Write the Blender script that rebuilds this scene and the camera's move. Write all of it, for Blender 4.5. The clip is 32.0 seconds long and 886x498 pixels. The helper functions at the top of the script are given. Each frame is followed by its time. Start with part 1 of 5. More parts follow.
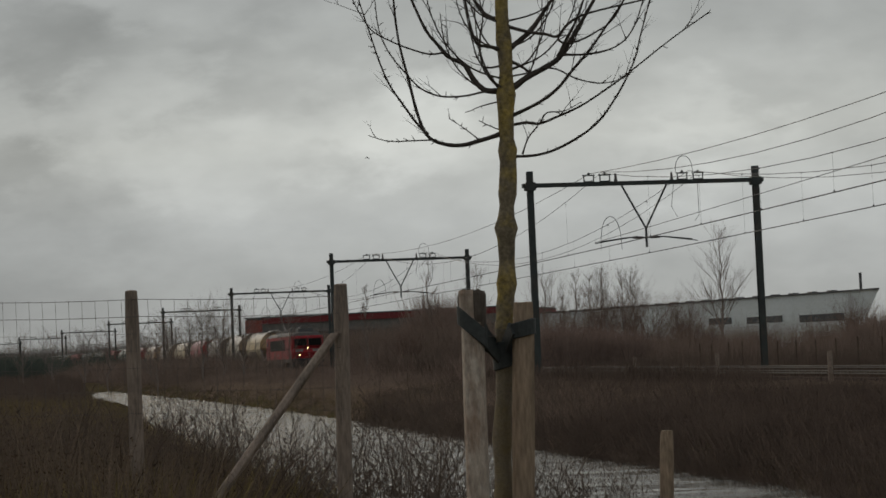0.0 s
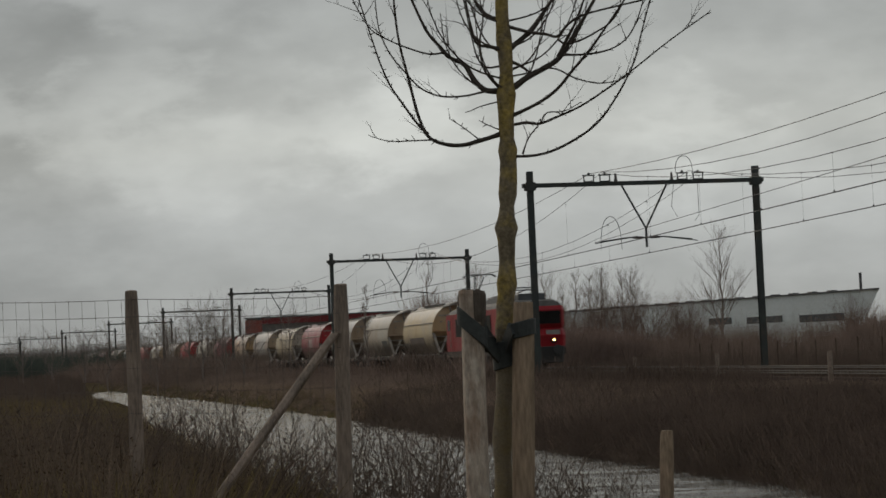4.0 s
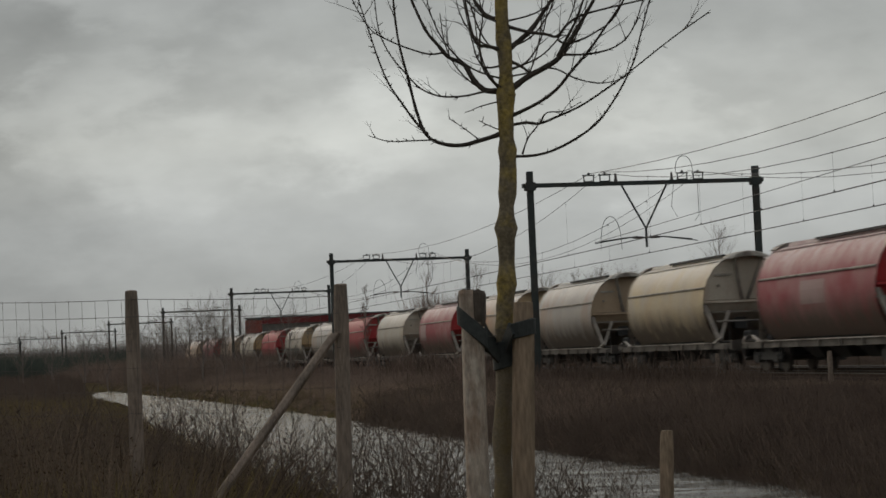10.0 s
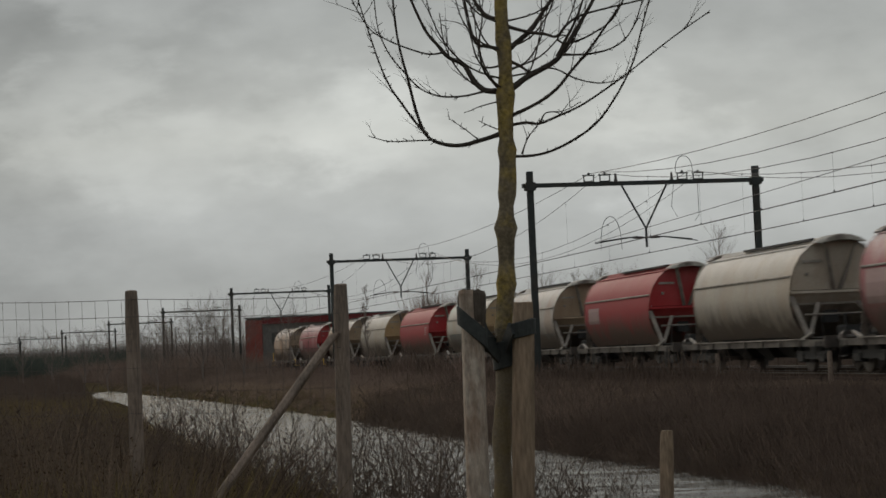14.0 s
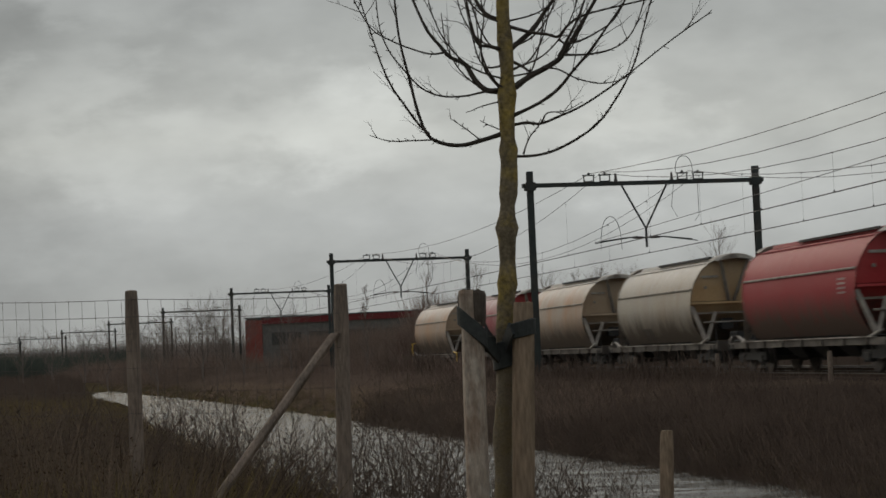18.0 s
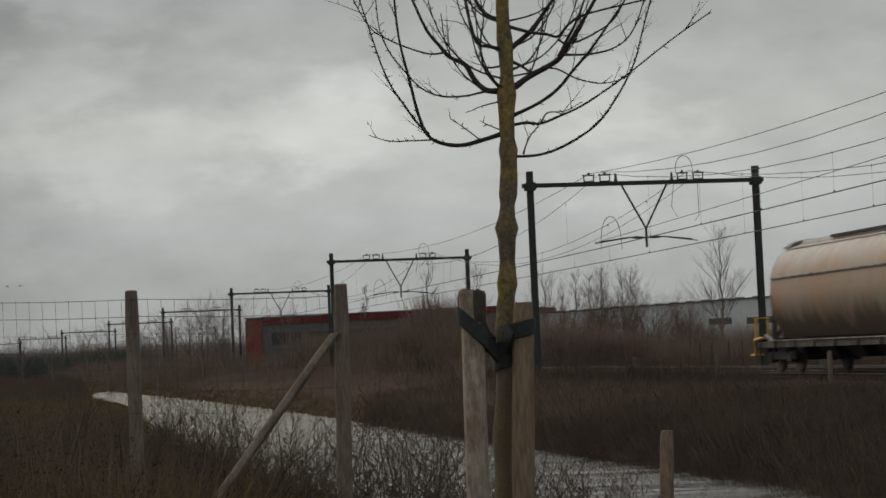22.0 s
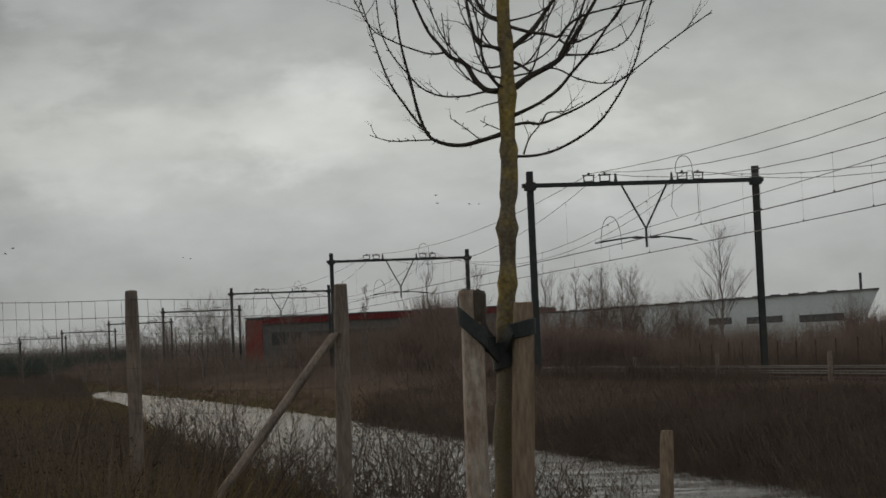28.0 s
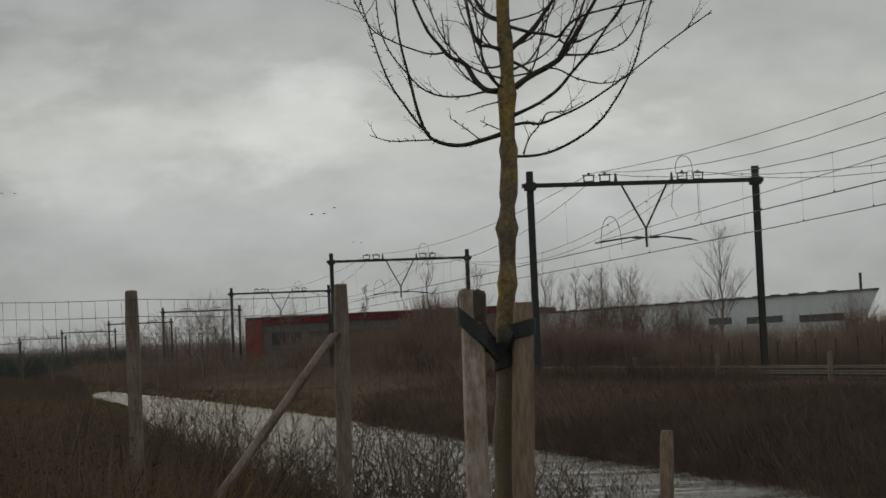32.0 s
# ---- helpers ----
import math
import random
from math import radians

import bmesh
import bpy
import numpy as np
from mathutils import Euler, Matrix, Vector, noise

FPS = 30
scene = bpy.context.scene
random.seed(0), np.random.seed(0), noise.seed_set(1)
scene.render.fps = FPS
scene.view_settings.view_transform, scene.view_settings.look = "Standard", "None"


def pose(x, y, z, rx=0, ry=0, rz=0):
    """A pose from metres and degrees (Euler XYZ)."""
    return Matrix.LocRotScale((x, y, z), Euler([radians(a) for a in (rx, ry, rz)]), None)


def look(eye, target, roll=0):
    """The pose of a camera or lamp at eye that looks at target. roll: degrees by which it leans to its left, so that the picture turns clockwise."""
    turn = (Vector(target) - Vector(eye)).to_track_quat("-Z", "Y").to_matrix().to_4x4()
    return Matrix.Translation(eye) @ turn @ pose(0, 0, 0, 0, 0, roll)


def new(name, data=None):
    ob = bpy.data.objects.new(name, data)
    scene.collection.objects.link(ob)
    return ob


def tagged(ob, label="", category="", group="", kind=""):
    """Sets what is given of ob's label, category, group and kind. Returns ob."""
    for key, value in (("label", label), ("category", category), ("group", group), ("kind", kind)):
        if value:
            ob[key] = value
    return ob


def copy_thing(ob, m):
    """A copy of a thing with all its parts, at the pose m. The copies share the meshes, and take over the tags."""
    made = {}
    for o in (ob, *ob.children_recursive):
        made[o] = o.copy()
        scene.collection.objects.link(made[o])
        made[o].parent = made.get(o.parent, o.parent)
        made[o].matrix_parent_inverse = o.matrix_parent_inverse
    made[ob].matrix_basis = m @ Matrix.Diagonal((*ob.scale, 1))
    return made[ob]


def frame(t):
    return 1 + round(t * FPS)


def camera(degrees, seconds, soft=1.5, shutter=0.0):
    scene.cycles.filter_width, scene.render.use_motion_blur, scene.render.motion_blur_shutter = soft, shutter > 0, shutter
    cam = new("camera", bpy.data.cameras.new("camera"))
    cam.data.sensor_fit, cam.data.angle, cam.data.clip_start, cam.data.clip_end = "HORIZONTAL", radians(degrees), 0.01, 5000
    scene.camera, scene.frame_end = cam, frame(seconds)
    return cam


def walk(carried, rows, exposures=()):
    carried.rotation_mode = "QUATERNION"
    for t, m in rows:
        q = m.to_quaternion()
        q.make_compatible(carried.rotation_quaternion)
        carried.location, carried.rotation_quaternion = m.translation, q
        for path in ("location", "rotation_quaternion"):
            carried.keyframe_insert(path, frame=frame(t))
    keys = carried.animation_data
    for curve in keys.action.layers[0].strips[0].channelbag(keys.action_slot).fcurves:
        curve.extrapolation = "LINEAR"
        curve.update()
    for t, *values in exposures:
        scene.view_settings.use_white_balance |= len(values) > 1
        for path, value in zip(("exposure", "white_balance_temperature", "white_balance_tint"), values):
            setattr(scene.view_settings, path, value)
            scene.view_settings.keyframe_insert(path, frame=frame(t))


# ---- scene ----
EYE = (0.0, 0.0, 2.3)
cam = camera(25.3049, 32.0, soft=1.6, shutter=0.5)
VIEW = look(EYE, (0.0, math.cos(radians(3.0322)), 2.3 + math.sin(radians(3.0322))), -2.4764)
walk(cam, [(0.0, VIEW), (32.0, VIEW)], exposures=((0.0, 0.0), (32.0, 0.0)))

# ---- light: overcast winter sky ----
SUN_ELEVATION, SUN_AZIMUTH = 30.0, -25.0


def nodes_of(tree_owner):
    tree_owner.use_nodes = True
    tree = tree_owner.node_tree
    tree.nodes.clear()

    def node(kind, inputs=(), **settings):
        n = tree.nodes.new(kind)
        for key, value in settings.items():
            setattr(n, key, value)
        for key, value in dict(inputs).items():
            if hasattr(value, "is_output"):
                tree.links.new(value, n.inputs[key])
            else:
                n.inputs[key].default_value = value
        return n
    return tree, node


def build_world():
    world = bpy.data.worlds.new("overcast")
    scene.world = world
    tree, node = nodes_of(world)
    sky = node("ShaderNodeTexSky", sky_type="NISHITA", sun_disc=False, sun_elevation=radians(SUN_ELEVATION),
               sun_rotation=radians(SUN_AZIMUTH), air_density=2.0, dust_density=4.0)
    clear = node("ShaderNodeBackground", {"Color": sky.outputs["Color"], "Strength": 0.05})
    at = node("ShaderNodeTexCoord")
    puffs = node("ShaderNodeTexNoise", {"Vector": at.outputs["Generated"], "Scale": 3.5, "Detail": 5.0, "Roughness": 0.55})
    ramp = node("ShaderNodeValToRGB", {"Fac": puffs.outputs["Fac"]})
    ramp.color_ramp.elements[0].position, ramp.color_ramp.elements[1].position = 0.3, 0.75
    ramp.color_ramp.elements[0].color = (0.30, 0.32, 0.335, 1)
    ramp.color_ramp.elements[1].color = (0.60, 0.61, 0.60, 1)
    cover = node("ShaderNodeBackground", {"Color": ramp.outputs["Color"], "Strength": 0.85})
    both = node("ShaderNodeAddShader", {0: clear.outputs[0], 1: cover.outputs[0]})
    node("ShaderNodeOutputWorld", {"Surface": both.outputs[0]})


build_world()
lamp = new("sun", bpy.data.lights.new("sun", "SUN"))
lamp.data.energy, lamp.data.angle, lamp.data.color = 0.6, radians(25), (1.0, 0.97, 0.93)
sx, sy = math.sin(radians(SUN_AZIMUTH)), math.cos(radians(SUN_AZIMUTH))
lamp.matrix_world = look((sx * 50, sy * 50, 50 * math.tan(radians(SUN_ELEVATION))), (0, 0, 0))


# ---- mesh helpers ----
class Geo:
    """Vertices and faces of one mesh."""

    def __init__(self):
        self.v, self.f = [], []

    def add(self, verts, faces):
        n = len(self.v)
        self.v += [tuple(p) for p in verts]
        self.f += [tuple(i + n for i in f) for f in faces]
        return self

    def box(self, x0, x1, y0, y1, z0, z1, bevel=0.0):
        """A box; with bevel its four long edges along x are cut."""
        b = bevel
        if b:
            ring = [(y0 + b, z0), (y1 - b, z0), (y1, z0 + b), (y1, z1 - b), (y1 - b, z1), (y0 + b, z1), (y0, z1 - b), (y0, z0 + b)]
        else:
            ring = [(y0, z0), (y1, z0), (y1, z1), (y0, z1)]
        return self.prism(ring, x0, x1)

    def prism(self, ring, x0, x1):
        """A ring of (y, z), drawn along x."""
        n = len(ring)
        self.add([(x0, y, z) for y, z in ring] + [(x1, y, z) for y, z in ring],
                 [(i, (i + 1) % n, n + (i + 1) % n, n + i) for i in range(n)] + [tuple(range(n - 1, -1, -1)), tuple(range(n, 2 * n))])
        return self

    def loft(self, rings, cap=True):
        """Rings of equal length of (x, y, z), joined one to the next."""
        n, m = len(rings[0]), len(rings)
        faces = [(k * n + i, k * n + (i + 1) % n, (k + 1) * n + (i + 1) % n, (k + 1) * n + i) for k in range(m - 1) for i in range(n)]
        if cap:
            faces += [tuple(range(n - 1, -1, -1)), tuple((m - 1) * n + i for i in range(n))]
        return self.add([p for r in rings for p in r], faces)

    def tube(self, path, radii, n=6):
        """A tapered round bar along a path of points."""
        path = [Vector(p) for p in path]
        if not isinstance(radii, (list, tuple)):
            radii = [radii] * len(path)
        rings = []
        for i, p in enumerate(path):
            d = (path[min(i + 1, len(path) - 1)] - path[max(i - 1, 0)]).normalized()
            a = d.orthogonal().normalized() if abs(d.z) > 0.95 else d.cross(Vector((0, 0, 1))).normalized()
            b = d.cross(a)
            rings.append([p + radii[i] * (math.cos(2 * math.pi * k / n) * a + math.sin(2 * math.pi * k / n) * b) for k in range(n)])
        return self.loft(rings)

    def beam(self, p, q, w, h):
        """A bar of rectangular section from p to q."""
        p, q = Vector(p), Vector(q)
        d = (q - p).normalized()
        a = Vector((1, 0, 0)) if abs(d.z) > 0.99 else d.cross(Vector((0, 0, 1))).normalized()
        b = a.cross(d)
        return self.loft([[c + a * i * w / 2 + b * j * h / 2 for i, j in ((-1, -1), (1, -1), (1, 1), (-1, 1))] for c in (p, q)])

    def ball(self, c, rx, ry, rz, n=8, m=5):
        rings = []
        for k in range(m + 1):
            a = math.pi * (k + 0.02) / (m + 0.04) - math.pi / 2
            rings.append([(c[0] + rx * math.cos(a) * math.cos(2 * math.pi * i / n), c[1] + ry * math.cos(a) * math.sin(2 * math.pi * i / n),
                           c[2] + rz * math.sin(a)) for i in range(n)])
        return self.loft(rings)

    def mesh(self, name, material, smooth=False):
        me = bpy.data.meshes.new(name)
        me.from_pydata(self.v, [], self.f)
        me.materials.append(material)
        if smooth:
            me.polygons.foreach_set("use_smooth", [True] * len(me.polygons))
            me.set_sharp_from_angle(angle=radians(40))
        me.update()
        return me


def part(name, geo, material, parent=None, label="", smooth=False):
    ob = new(name, geo if isinstance(geo, bpy.types.Mesh) else geo.mesh(name, material, smooth))
    if parent is not None:
        ob.parent = parent
    return tagged(ob, label)


def thing(name, label, category, group="", kind=""):
    return tagged(new(name), label, category, group, kind)


def bulk(name, verts, faces, material, label, kind="stuff", category=""):
    """One large mesh from arrays."""
    me = bpy.data.meshes.new(name)
    me.vertices.add(len(verts))
    me.vertices.foreach_set("co", np.asarray(verts, dtype=np.float32).ravel())
    faces = np.asarray(faces, dtype=np.int32)
    k = faces.shape[1]
    me.loops.add(faces.size)
    me.loops.foreach_set("vertex_index", faces.ravel())
    me.polygons.add(len(faces))
    me.polygons.foreach_set("loop_start", np.arange(0, faces.size, k, dtype=np.int32))
    me.update(calc_edges=True)
    me.materials.append(material)
    return tagged(new(name, me), label, category, "", kind)


# ---- materials ----
def material(name, color, rough=0.7, metal=0.0, dark=0.6, light=1.25, size=3.0, grain=40.0, bump=0.2, soil=None, soil_from=0.5,
             stretch=(1, 1, 1), vary=0.0, shine=0.5):
    """A surface with coarse stains, fine grain and a little relief. soil: a second colour in patches."""
    mat = bpy.data.materials.new(name)
    tree, node = nodes_of(mat)
    at = node("ShaderNodeTexCoord")
    way = node("ShaderNodeMapping", {"Vector": at.outputs["Object"], "Scale": stretch})
    coarse = node("ShaderNodeTexNoise", {"Vector": way.outputs[0], "Scale": size, "Detail": 4.0, "Roughness": 0.6})
    fine = node("ShaderNodeTexNoise", {"Vector": way.outputs[0], "Scale": grain, "Detail": 3.0})
    mixed = node("ShaderNodeMath", {0: coarse.outputs["Fac"], 1: fine.outputs["Fac"]}, operation="ADD")
    value = node("ShaderNodeMapRange", {"Value": mixed.outputs[0], "From Min": 0.7, "From Max": 1.3, "To Min": dark, "To Max": light})
    tone = value.outputs[0]
    if vary:
        info = node("ShaderNodeObjectInfo")
        spread = node("ShaderNodeMapRange", {"Value": info.outputs["Random"], "To Min": 1 - vary, "To Max": 1 + vary})
        tone = node("ShaderNodeMath", {0: tone, 1: spread.outputs[0]}, operation="MULTIPLY").outputs[0]
    base = (*color, 1)
    source = node("ShaderNodeRGB")
    source.outputs[0].default_value = base
    hue = source.outputs[0]
    if soil:
        patch = node("ShaderNodeTexNoise", {"Vector": way.outputs[0], "Scale": size * 0.45, "Detail": 5.0, "Roughness": 0.65})
        where = node("ShaderNodeMapRange", {"Value": patch.outputs["Fac"], "From Min": soil_from - 0.08, "From Max": soil_from + 0.14})
        mix = node("ShaderNodeMix", {0: where.outputs[0], 6: hue, 7: (*soil, 1)}, data_type="RGBA")
        hue = mix.outputs[2]
    shade = node("ShaderNodeVectorMath", {0: hue, 1: tone}, operation="MULTIPLY")
    relief = node("ShaderNodeBump", {"Strength": bump, "Distance": 0.02, "Height": mixed.outputs[0]})
    gloss = node("ShaderNodeMapRange", {"Value": coarse.outputs["Fac"], "To Min": max(0.03, rough - 0.12), "To Max": min(1, rough + 0.12)})
    surface = node("ShaderNodeBsdfPrincipled", {"Base Color": shade.outputs[0], "Roughness": gloss.outputs[0], "Metallic": metal, "Specular IOR Level": shine,
                                                "Normal": relief.outputs[0]})
    node("ShaderNodeOutputMaterial", {"Surface": surface.outputs[0]})
    return mat


def glow(name, color, strength):
    mat = bpy.data.materials.new(name)
    tree, node = nodes_of(mat)
    light = node("ShaderNodeEmission", {"Color": (*color, 1), "Strength": strength})
    node("ShaderNodeOutputMaterial", {"Surface": light.outputs[0]})
    return mat


def wagon_paint(name, color, dust=(0.5, 0.475, 0.445), fade=(0.36, 0.325, 0.285), rust=None):
    """Sun-bleached wagon paint under a crust of pale mineral dust, dark brake dirt low down."""
    mat = bpy.data.materials.new(name)
    tree, node = nodes_of(mat)
    at = node("ShaderNodeTexCoord")
    info = node("ShaderNodeObjectInfo")
    spot = node("ShaderNodeVectorMath", {0: at.outputs["Object"], 1: node("ShaderNodeVectorMath", {0: info.outputs["Random"], 1: (37, 11, 0)}, operation="MULTIPLY").outputs[0]}, operation="ADD")
    streak = node("ShaderNodeMapping", {"Vector": spot.outputs[0], "Scale": (1.0, 1.0, 0.22)})
    runs = node("ShaderNodeTexNoise", {"Vector": streak.outputs[0], "Scale": 2.2, "Detail": 6.0, "Roughness": 0.62})
    patches = node("ShaderNodeTexNoise", {"Vector": spot.outputs[0], "Scale": 0.55, "Detail": 4.0, "Roughness": 0.55})
    fine = node("ShaderNodeTexNoise", {"Vector": spot.outputs[0], "Scale": 26.0, "Detail": 3.0})
    height = node("ShaderNodeSeparateXYZ", {"Vector": at.outputs["Object"]})
    top = node("ShaderNodeMapRange", {"Value": height.outputs["Z"], "From Min": 2.7, "From Max": 3.9})
    dusty = node("ShaderNodeMath", {0: top.outputs[0], 1: runs.outputs["Fac"]}, operation="MULTIPLY_ADD")
    dusty.inputs[2].default_value = 0.0
    dust_at = node("ShaderNodeMapRange", {"Value": dusty.outputs[0], "From Min": 0.12, "From Max": 0.55, "To Max": 0.85})
    faded = node("ShaderNodeMapRange", {"Value": patches.outputs["Fac"], "From Min": 0.42, "From Max": 0.68, "To Max": 0.7})
    low = node("ShaderNodeMapRange", {"Value": height.outputs["Z"], "From Min": 2.55, "From Max": 1.25})
    grime = node("ShaderNodeMath", {0: low.outputs[0], 1: runs.outputs["Fac"]}, operation="MULTIPLY")
    grime_at = node("ShaderNodeMapRange", {"Value": grime.outputs[0], "From Min": 0.06, "From Max": 0.4, "To Max": 0.94})
    one = node("ShaderNodeMix", {0: faded.outputs[0], 6: (*color, 1), 7: (*fade, 1)}, data_type="RGBA")
    if rust:
        bloom = node("ShaderNodeTexNoise", {"Vector": streak.outputs[0], "Scale": 0.9, "Detail": 5.0, "Roughness": 0.6})
        rusty = node("ShaderNodeMapRange", {"Value": bloom.outputs["Fac"], "From Min": 0.45, "From Max": 0.68, "To Max": 0.65})
        one = node("ShaderNodeMix", {0: rusty.outputs[0], 6: one.outputs[2], 7: (*rust, 1)}, data_type="RGBA")
    two = node("ShaderNodeMix", {0: dust_at.outputs[0], 6: one.outputs[2], 7: (*dust, 1)}, data_type="RGBA")
    three = node("ShaderNodeMix", {0: grime_at.outputs[0], 6: two.outputs[2], 7: (0.09, 0.07, 0.055, 1)}, data_type="RGBA")
    tone = node("ShaderNodeMapRange", {"Value": fine.outputs["Fac"], "From Min": 0.3, "From Max": 0.7, "To Min": 0.85, "To Max": 1.1})
    shade = node("ShaderNodeVectorMath", {0: three.outputs[2], 1: tone.outputs[0]}, operation="MULTIPLY")
    relief = node("ShaderNodeBump", {"Strength": 0.15, "Distance": 0.02, "Height": runs.outputs["Fac"]})
    surface = node("ShaderNodeBsdfPrincipled", {"Base Color": shade.outputs[0], "Roughness": 0.62, "Specular IOR Level": 0.22, "Normal": relief.outputs[0]})
    node("ShaderNodeOutputMaterial", {"Surface": surface.outputs[0]})
    return mat


STEEL = material("dark_gantry_steel", (0.035, 0.04, 0.038), 0.65, 0.0, bump=0.1, shine=0.2, soil=(0.05, 0.042, 0.035), soil_from=0.55)
WIRE = material("copper_wire_dark", (0.022, 0.022, 0.022), 0.6, 0.0, shine=0.2)
PORCELAIN = material("insulator", (0.06, 0.045, 0.04), 0.3)
RUST = material("rusty_rail_web", (0.05, 0.033, 0.024), 0.9, shine=0.1)
RAIL = material("worn_rail", (0.085, 0.072, 0.062), 0.6, 0.2, shine=0.25)
SLEEPER = material("concrete_sleeper", (0.055, 0.045, 0.038), 0.95, shine=0.0)
BALLAST = material("ballast", (0.034, 0.028, 0.023), 0.95, shine=0.0, size=2.0, grain=12, bump=1.0)
UNDER = material("underframe_black", (0.02, 0.018, 0.017), 0.75)
WHEEL = material("wheel_steel", (0.06, 0.05, 0.045), 0.5, 0.5)
POST_WOOD = material("weathered_stake_wood", (0.2, 0.152, 0.12), 0.9, size=9, grain=70, stretch=(1, 1, 0.2), bump=0.5,
                     soil=(0.12, 0.095, 0.075), soil_from=0.52, dark=0.6, shine=0.15)
RED_WOOD = material("reddish_stake_wood", (0.255, 0.182, 0.126), 0.9, size=9, grain=70, stretch=(1, 1, 0.2), bump=0.5,
                    soil=(0.12, 0.09, 0.06), soil_from=0.52, dark=0.6, shine=0.15)
STAKE_BARK = material("dark_stake_bark", (0.085, 0.068, 0.055), 0.95, size=14, grain=60, stretch=(1, 1, 0.3), bump=0.6, shine=0.1)
PALE_WOOD = material("pale_stake_wood", (0.36, 0.3, 0.245), 0.9, size=11, grain=70, stretch=(1, 1, 0.35), bump=0.5,
                    soil=(0.15, 0.08, 0.045), soil_from=0.54, dark=0.6, shine=0.15)
RUBBER = material("black_tie_band", (0.03, 0.032, 0.03), 0.7, shine=0.3)
BARK = material("young_tree_bark", (0.15, 0.118, 0.076), 0.9, size=14, grain=60, stretch=(1, 1, 1.0), bump=0.3, soil=(0.26, 0.185, 0.05), soil_from=0.5, dark=0.5, light=1.3, shine=0.15)
FOOT_BARK = material("grey_trunk_bark", (0.155, 0.125, 0.088), 0.9, size=8, grain=110, bump=0.5, soil=(0.17, 0.125, 0.05), soil_from=0.56, dark=0.7, light=1.15, shine=0.15)
TWIG = material("dark_twig", (0.05, 0.04, 0.032), 0.85, shine=0.2)
SHRUB_TWIG = material("brown_shrub_twig", (0.11, 0.082, 0.064), 0.9, shine=0.0)
FAR_TWIG = material("grey_brown_twig", (0.17, 0.135, 0.115), 0.95, shine=0.0)
BRUSH = material("dry_brown_brush", (0.205, 0.145, 0.106), 0.95, shine=0.0, size=0.28, dark=0.35, light=1.4)
NEAR_BRAMBLE = material("red_brown_bramble", (0.115, 0.08, 0.053), 0.95, shine=0.0, size=0.7, dark=0.5, light=1.4)
NEAR_WEED = material("brown_dead_weed", (0.098, 0.071, 0.05), 0.95, shine=0.0, size=0.6, dark=0.5, light=1.4)
DEAD_LEAF = material("withered_leaf", (0.085, 0.055, 0.034), 0.9, shine=0.05, size=1.5, dark=0.5, light=1.5)
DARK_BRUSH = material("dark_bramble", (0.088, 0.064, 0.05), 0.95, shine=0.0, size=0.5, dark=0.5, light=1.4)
WOOD_BRUSH = material("grey_brown_brush", (0.15, 0.108, 0.084), 0.95, shine=0.0, size=0.28, dark=0.45, light=1.35)
BUSH_TWIG = material("red_brown_twig", (0.165, 0.115, 0.092), 0.95, shine=0.0)
HEDGE = material("dark_hedge_green", (0.055, 0.062, 0.05), 0.95, shine=0.0, size=0.2, dark=0.6, light=1.3)
OLIVE = material("olive_winter_grass", (0.132, 0.1, 0.039), 0.95, shine=0.0, size=0.6, dark=0.4, light=1.5)
STRAW = material("dead_grass", (0.135, 0.097, 0.055), 0.95, shine=0.0, size=0.5, dark=0.5, light=1.3)
LOCO_RED = material("locomotive_red", (0.25, 0.014, 0.019), 0.5, shine=0.15, size=1.2, dark=0.75, light=1.12, bump=0.05, soil=(0.14, 0.009, 0.012), soil_from=0.52)
LOCO_GREY = material("locomotive_roof_grey", (0.085, 0.08, 0.073), 0.75, shine=0.2, soil=(0.07, 0.062, 0.056), soil_from=0.5)
LOCO_SILL = material("locomotive_sill_grey", (0.062, 0.053, 0.046), 0.85, shine=0.15, soil=(0.1, 0.08, 0.065), soil_from=0.55)
LOCO_DARK = material("dark_grille", (0.022, 0.022, 0.02), 0.8, shine=0.08)
GLASS_DARK = material("cab_glass", (0.014, 0.013, 0.013), 0.2, bump=0.0, shine=0.2)
ROOF_GEAR = material("roof_equipment", (0.05, 0.05, 0.052), 0.6)
PLATE = material("pale_front_plate", (0.16, 0.14, 0.13), 0.5)
HEADLAMP = glow("lit_headlamp", (1.0, 0.56, 0.22), 6.0)
YELLOW = material("yellow_handrail", (0.6, 0.36, 0.03), 0.6)
PALE_EDGE = material("pale_edge_and_highlight", (0.34, 0.31, 0.27), 0.8, soil=(0.14, 0.11, 0.09), soil_from=0.5)
SILL_WHITE = material("dusty_pale_sill", (0.11, 0.095, 0.08), 0.85, soil=(0.06, 0.047, 0.038), soil_from=0.45)
STRUT = material("dusty_end_strut", (0.235, 0.2, 0.165), 0.85, soil=(0.12, 0.095, 0.08), soil_from=0.5)
CLADDING = material("pale_metal_cladding", (0.46, 0.485, 0.485), 0.5, 0.1, size=0.2, grain=3, dark=0.9, light=1.06, bump=0.05)
CLADDING_DARK = material("shaded_glazing_band", (0.05, 0.06, 0.07), 0.25)
FACADE_GLASS = material("dull_facade_glass", (0.06, 0.056, 0.052), 0.6, shine=0.15)
FENCE_WIRE = material("rusty_fence_wire", (0.1, 0.085, 0.075), 0.8, shine=0.1)
BRICK_RED = material("red_facade", (0.14, 0.024, 0.024), 0.7, shine=0.2)
CORNER_RED = material("orange_red_panel", (0.2, 0.055, 0.043), 0.7, shine=0.2)
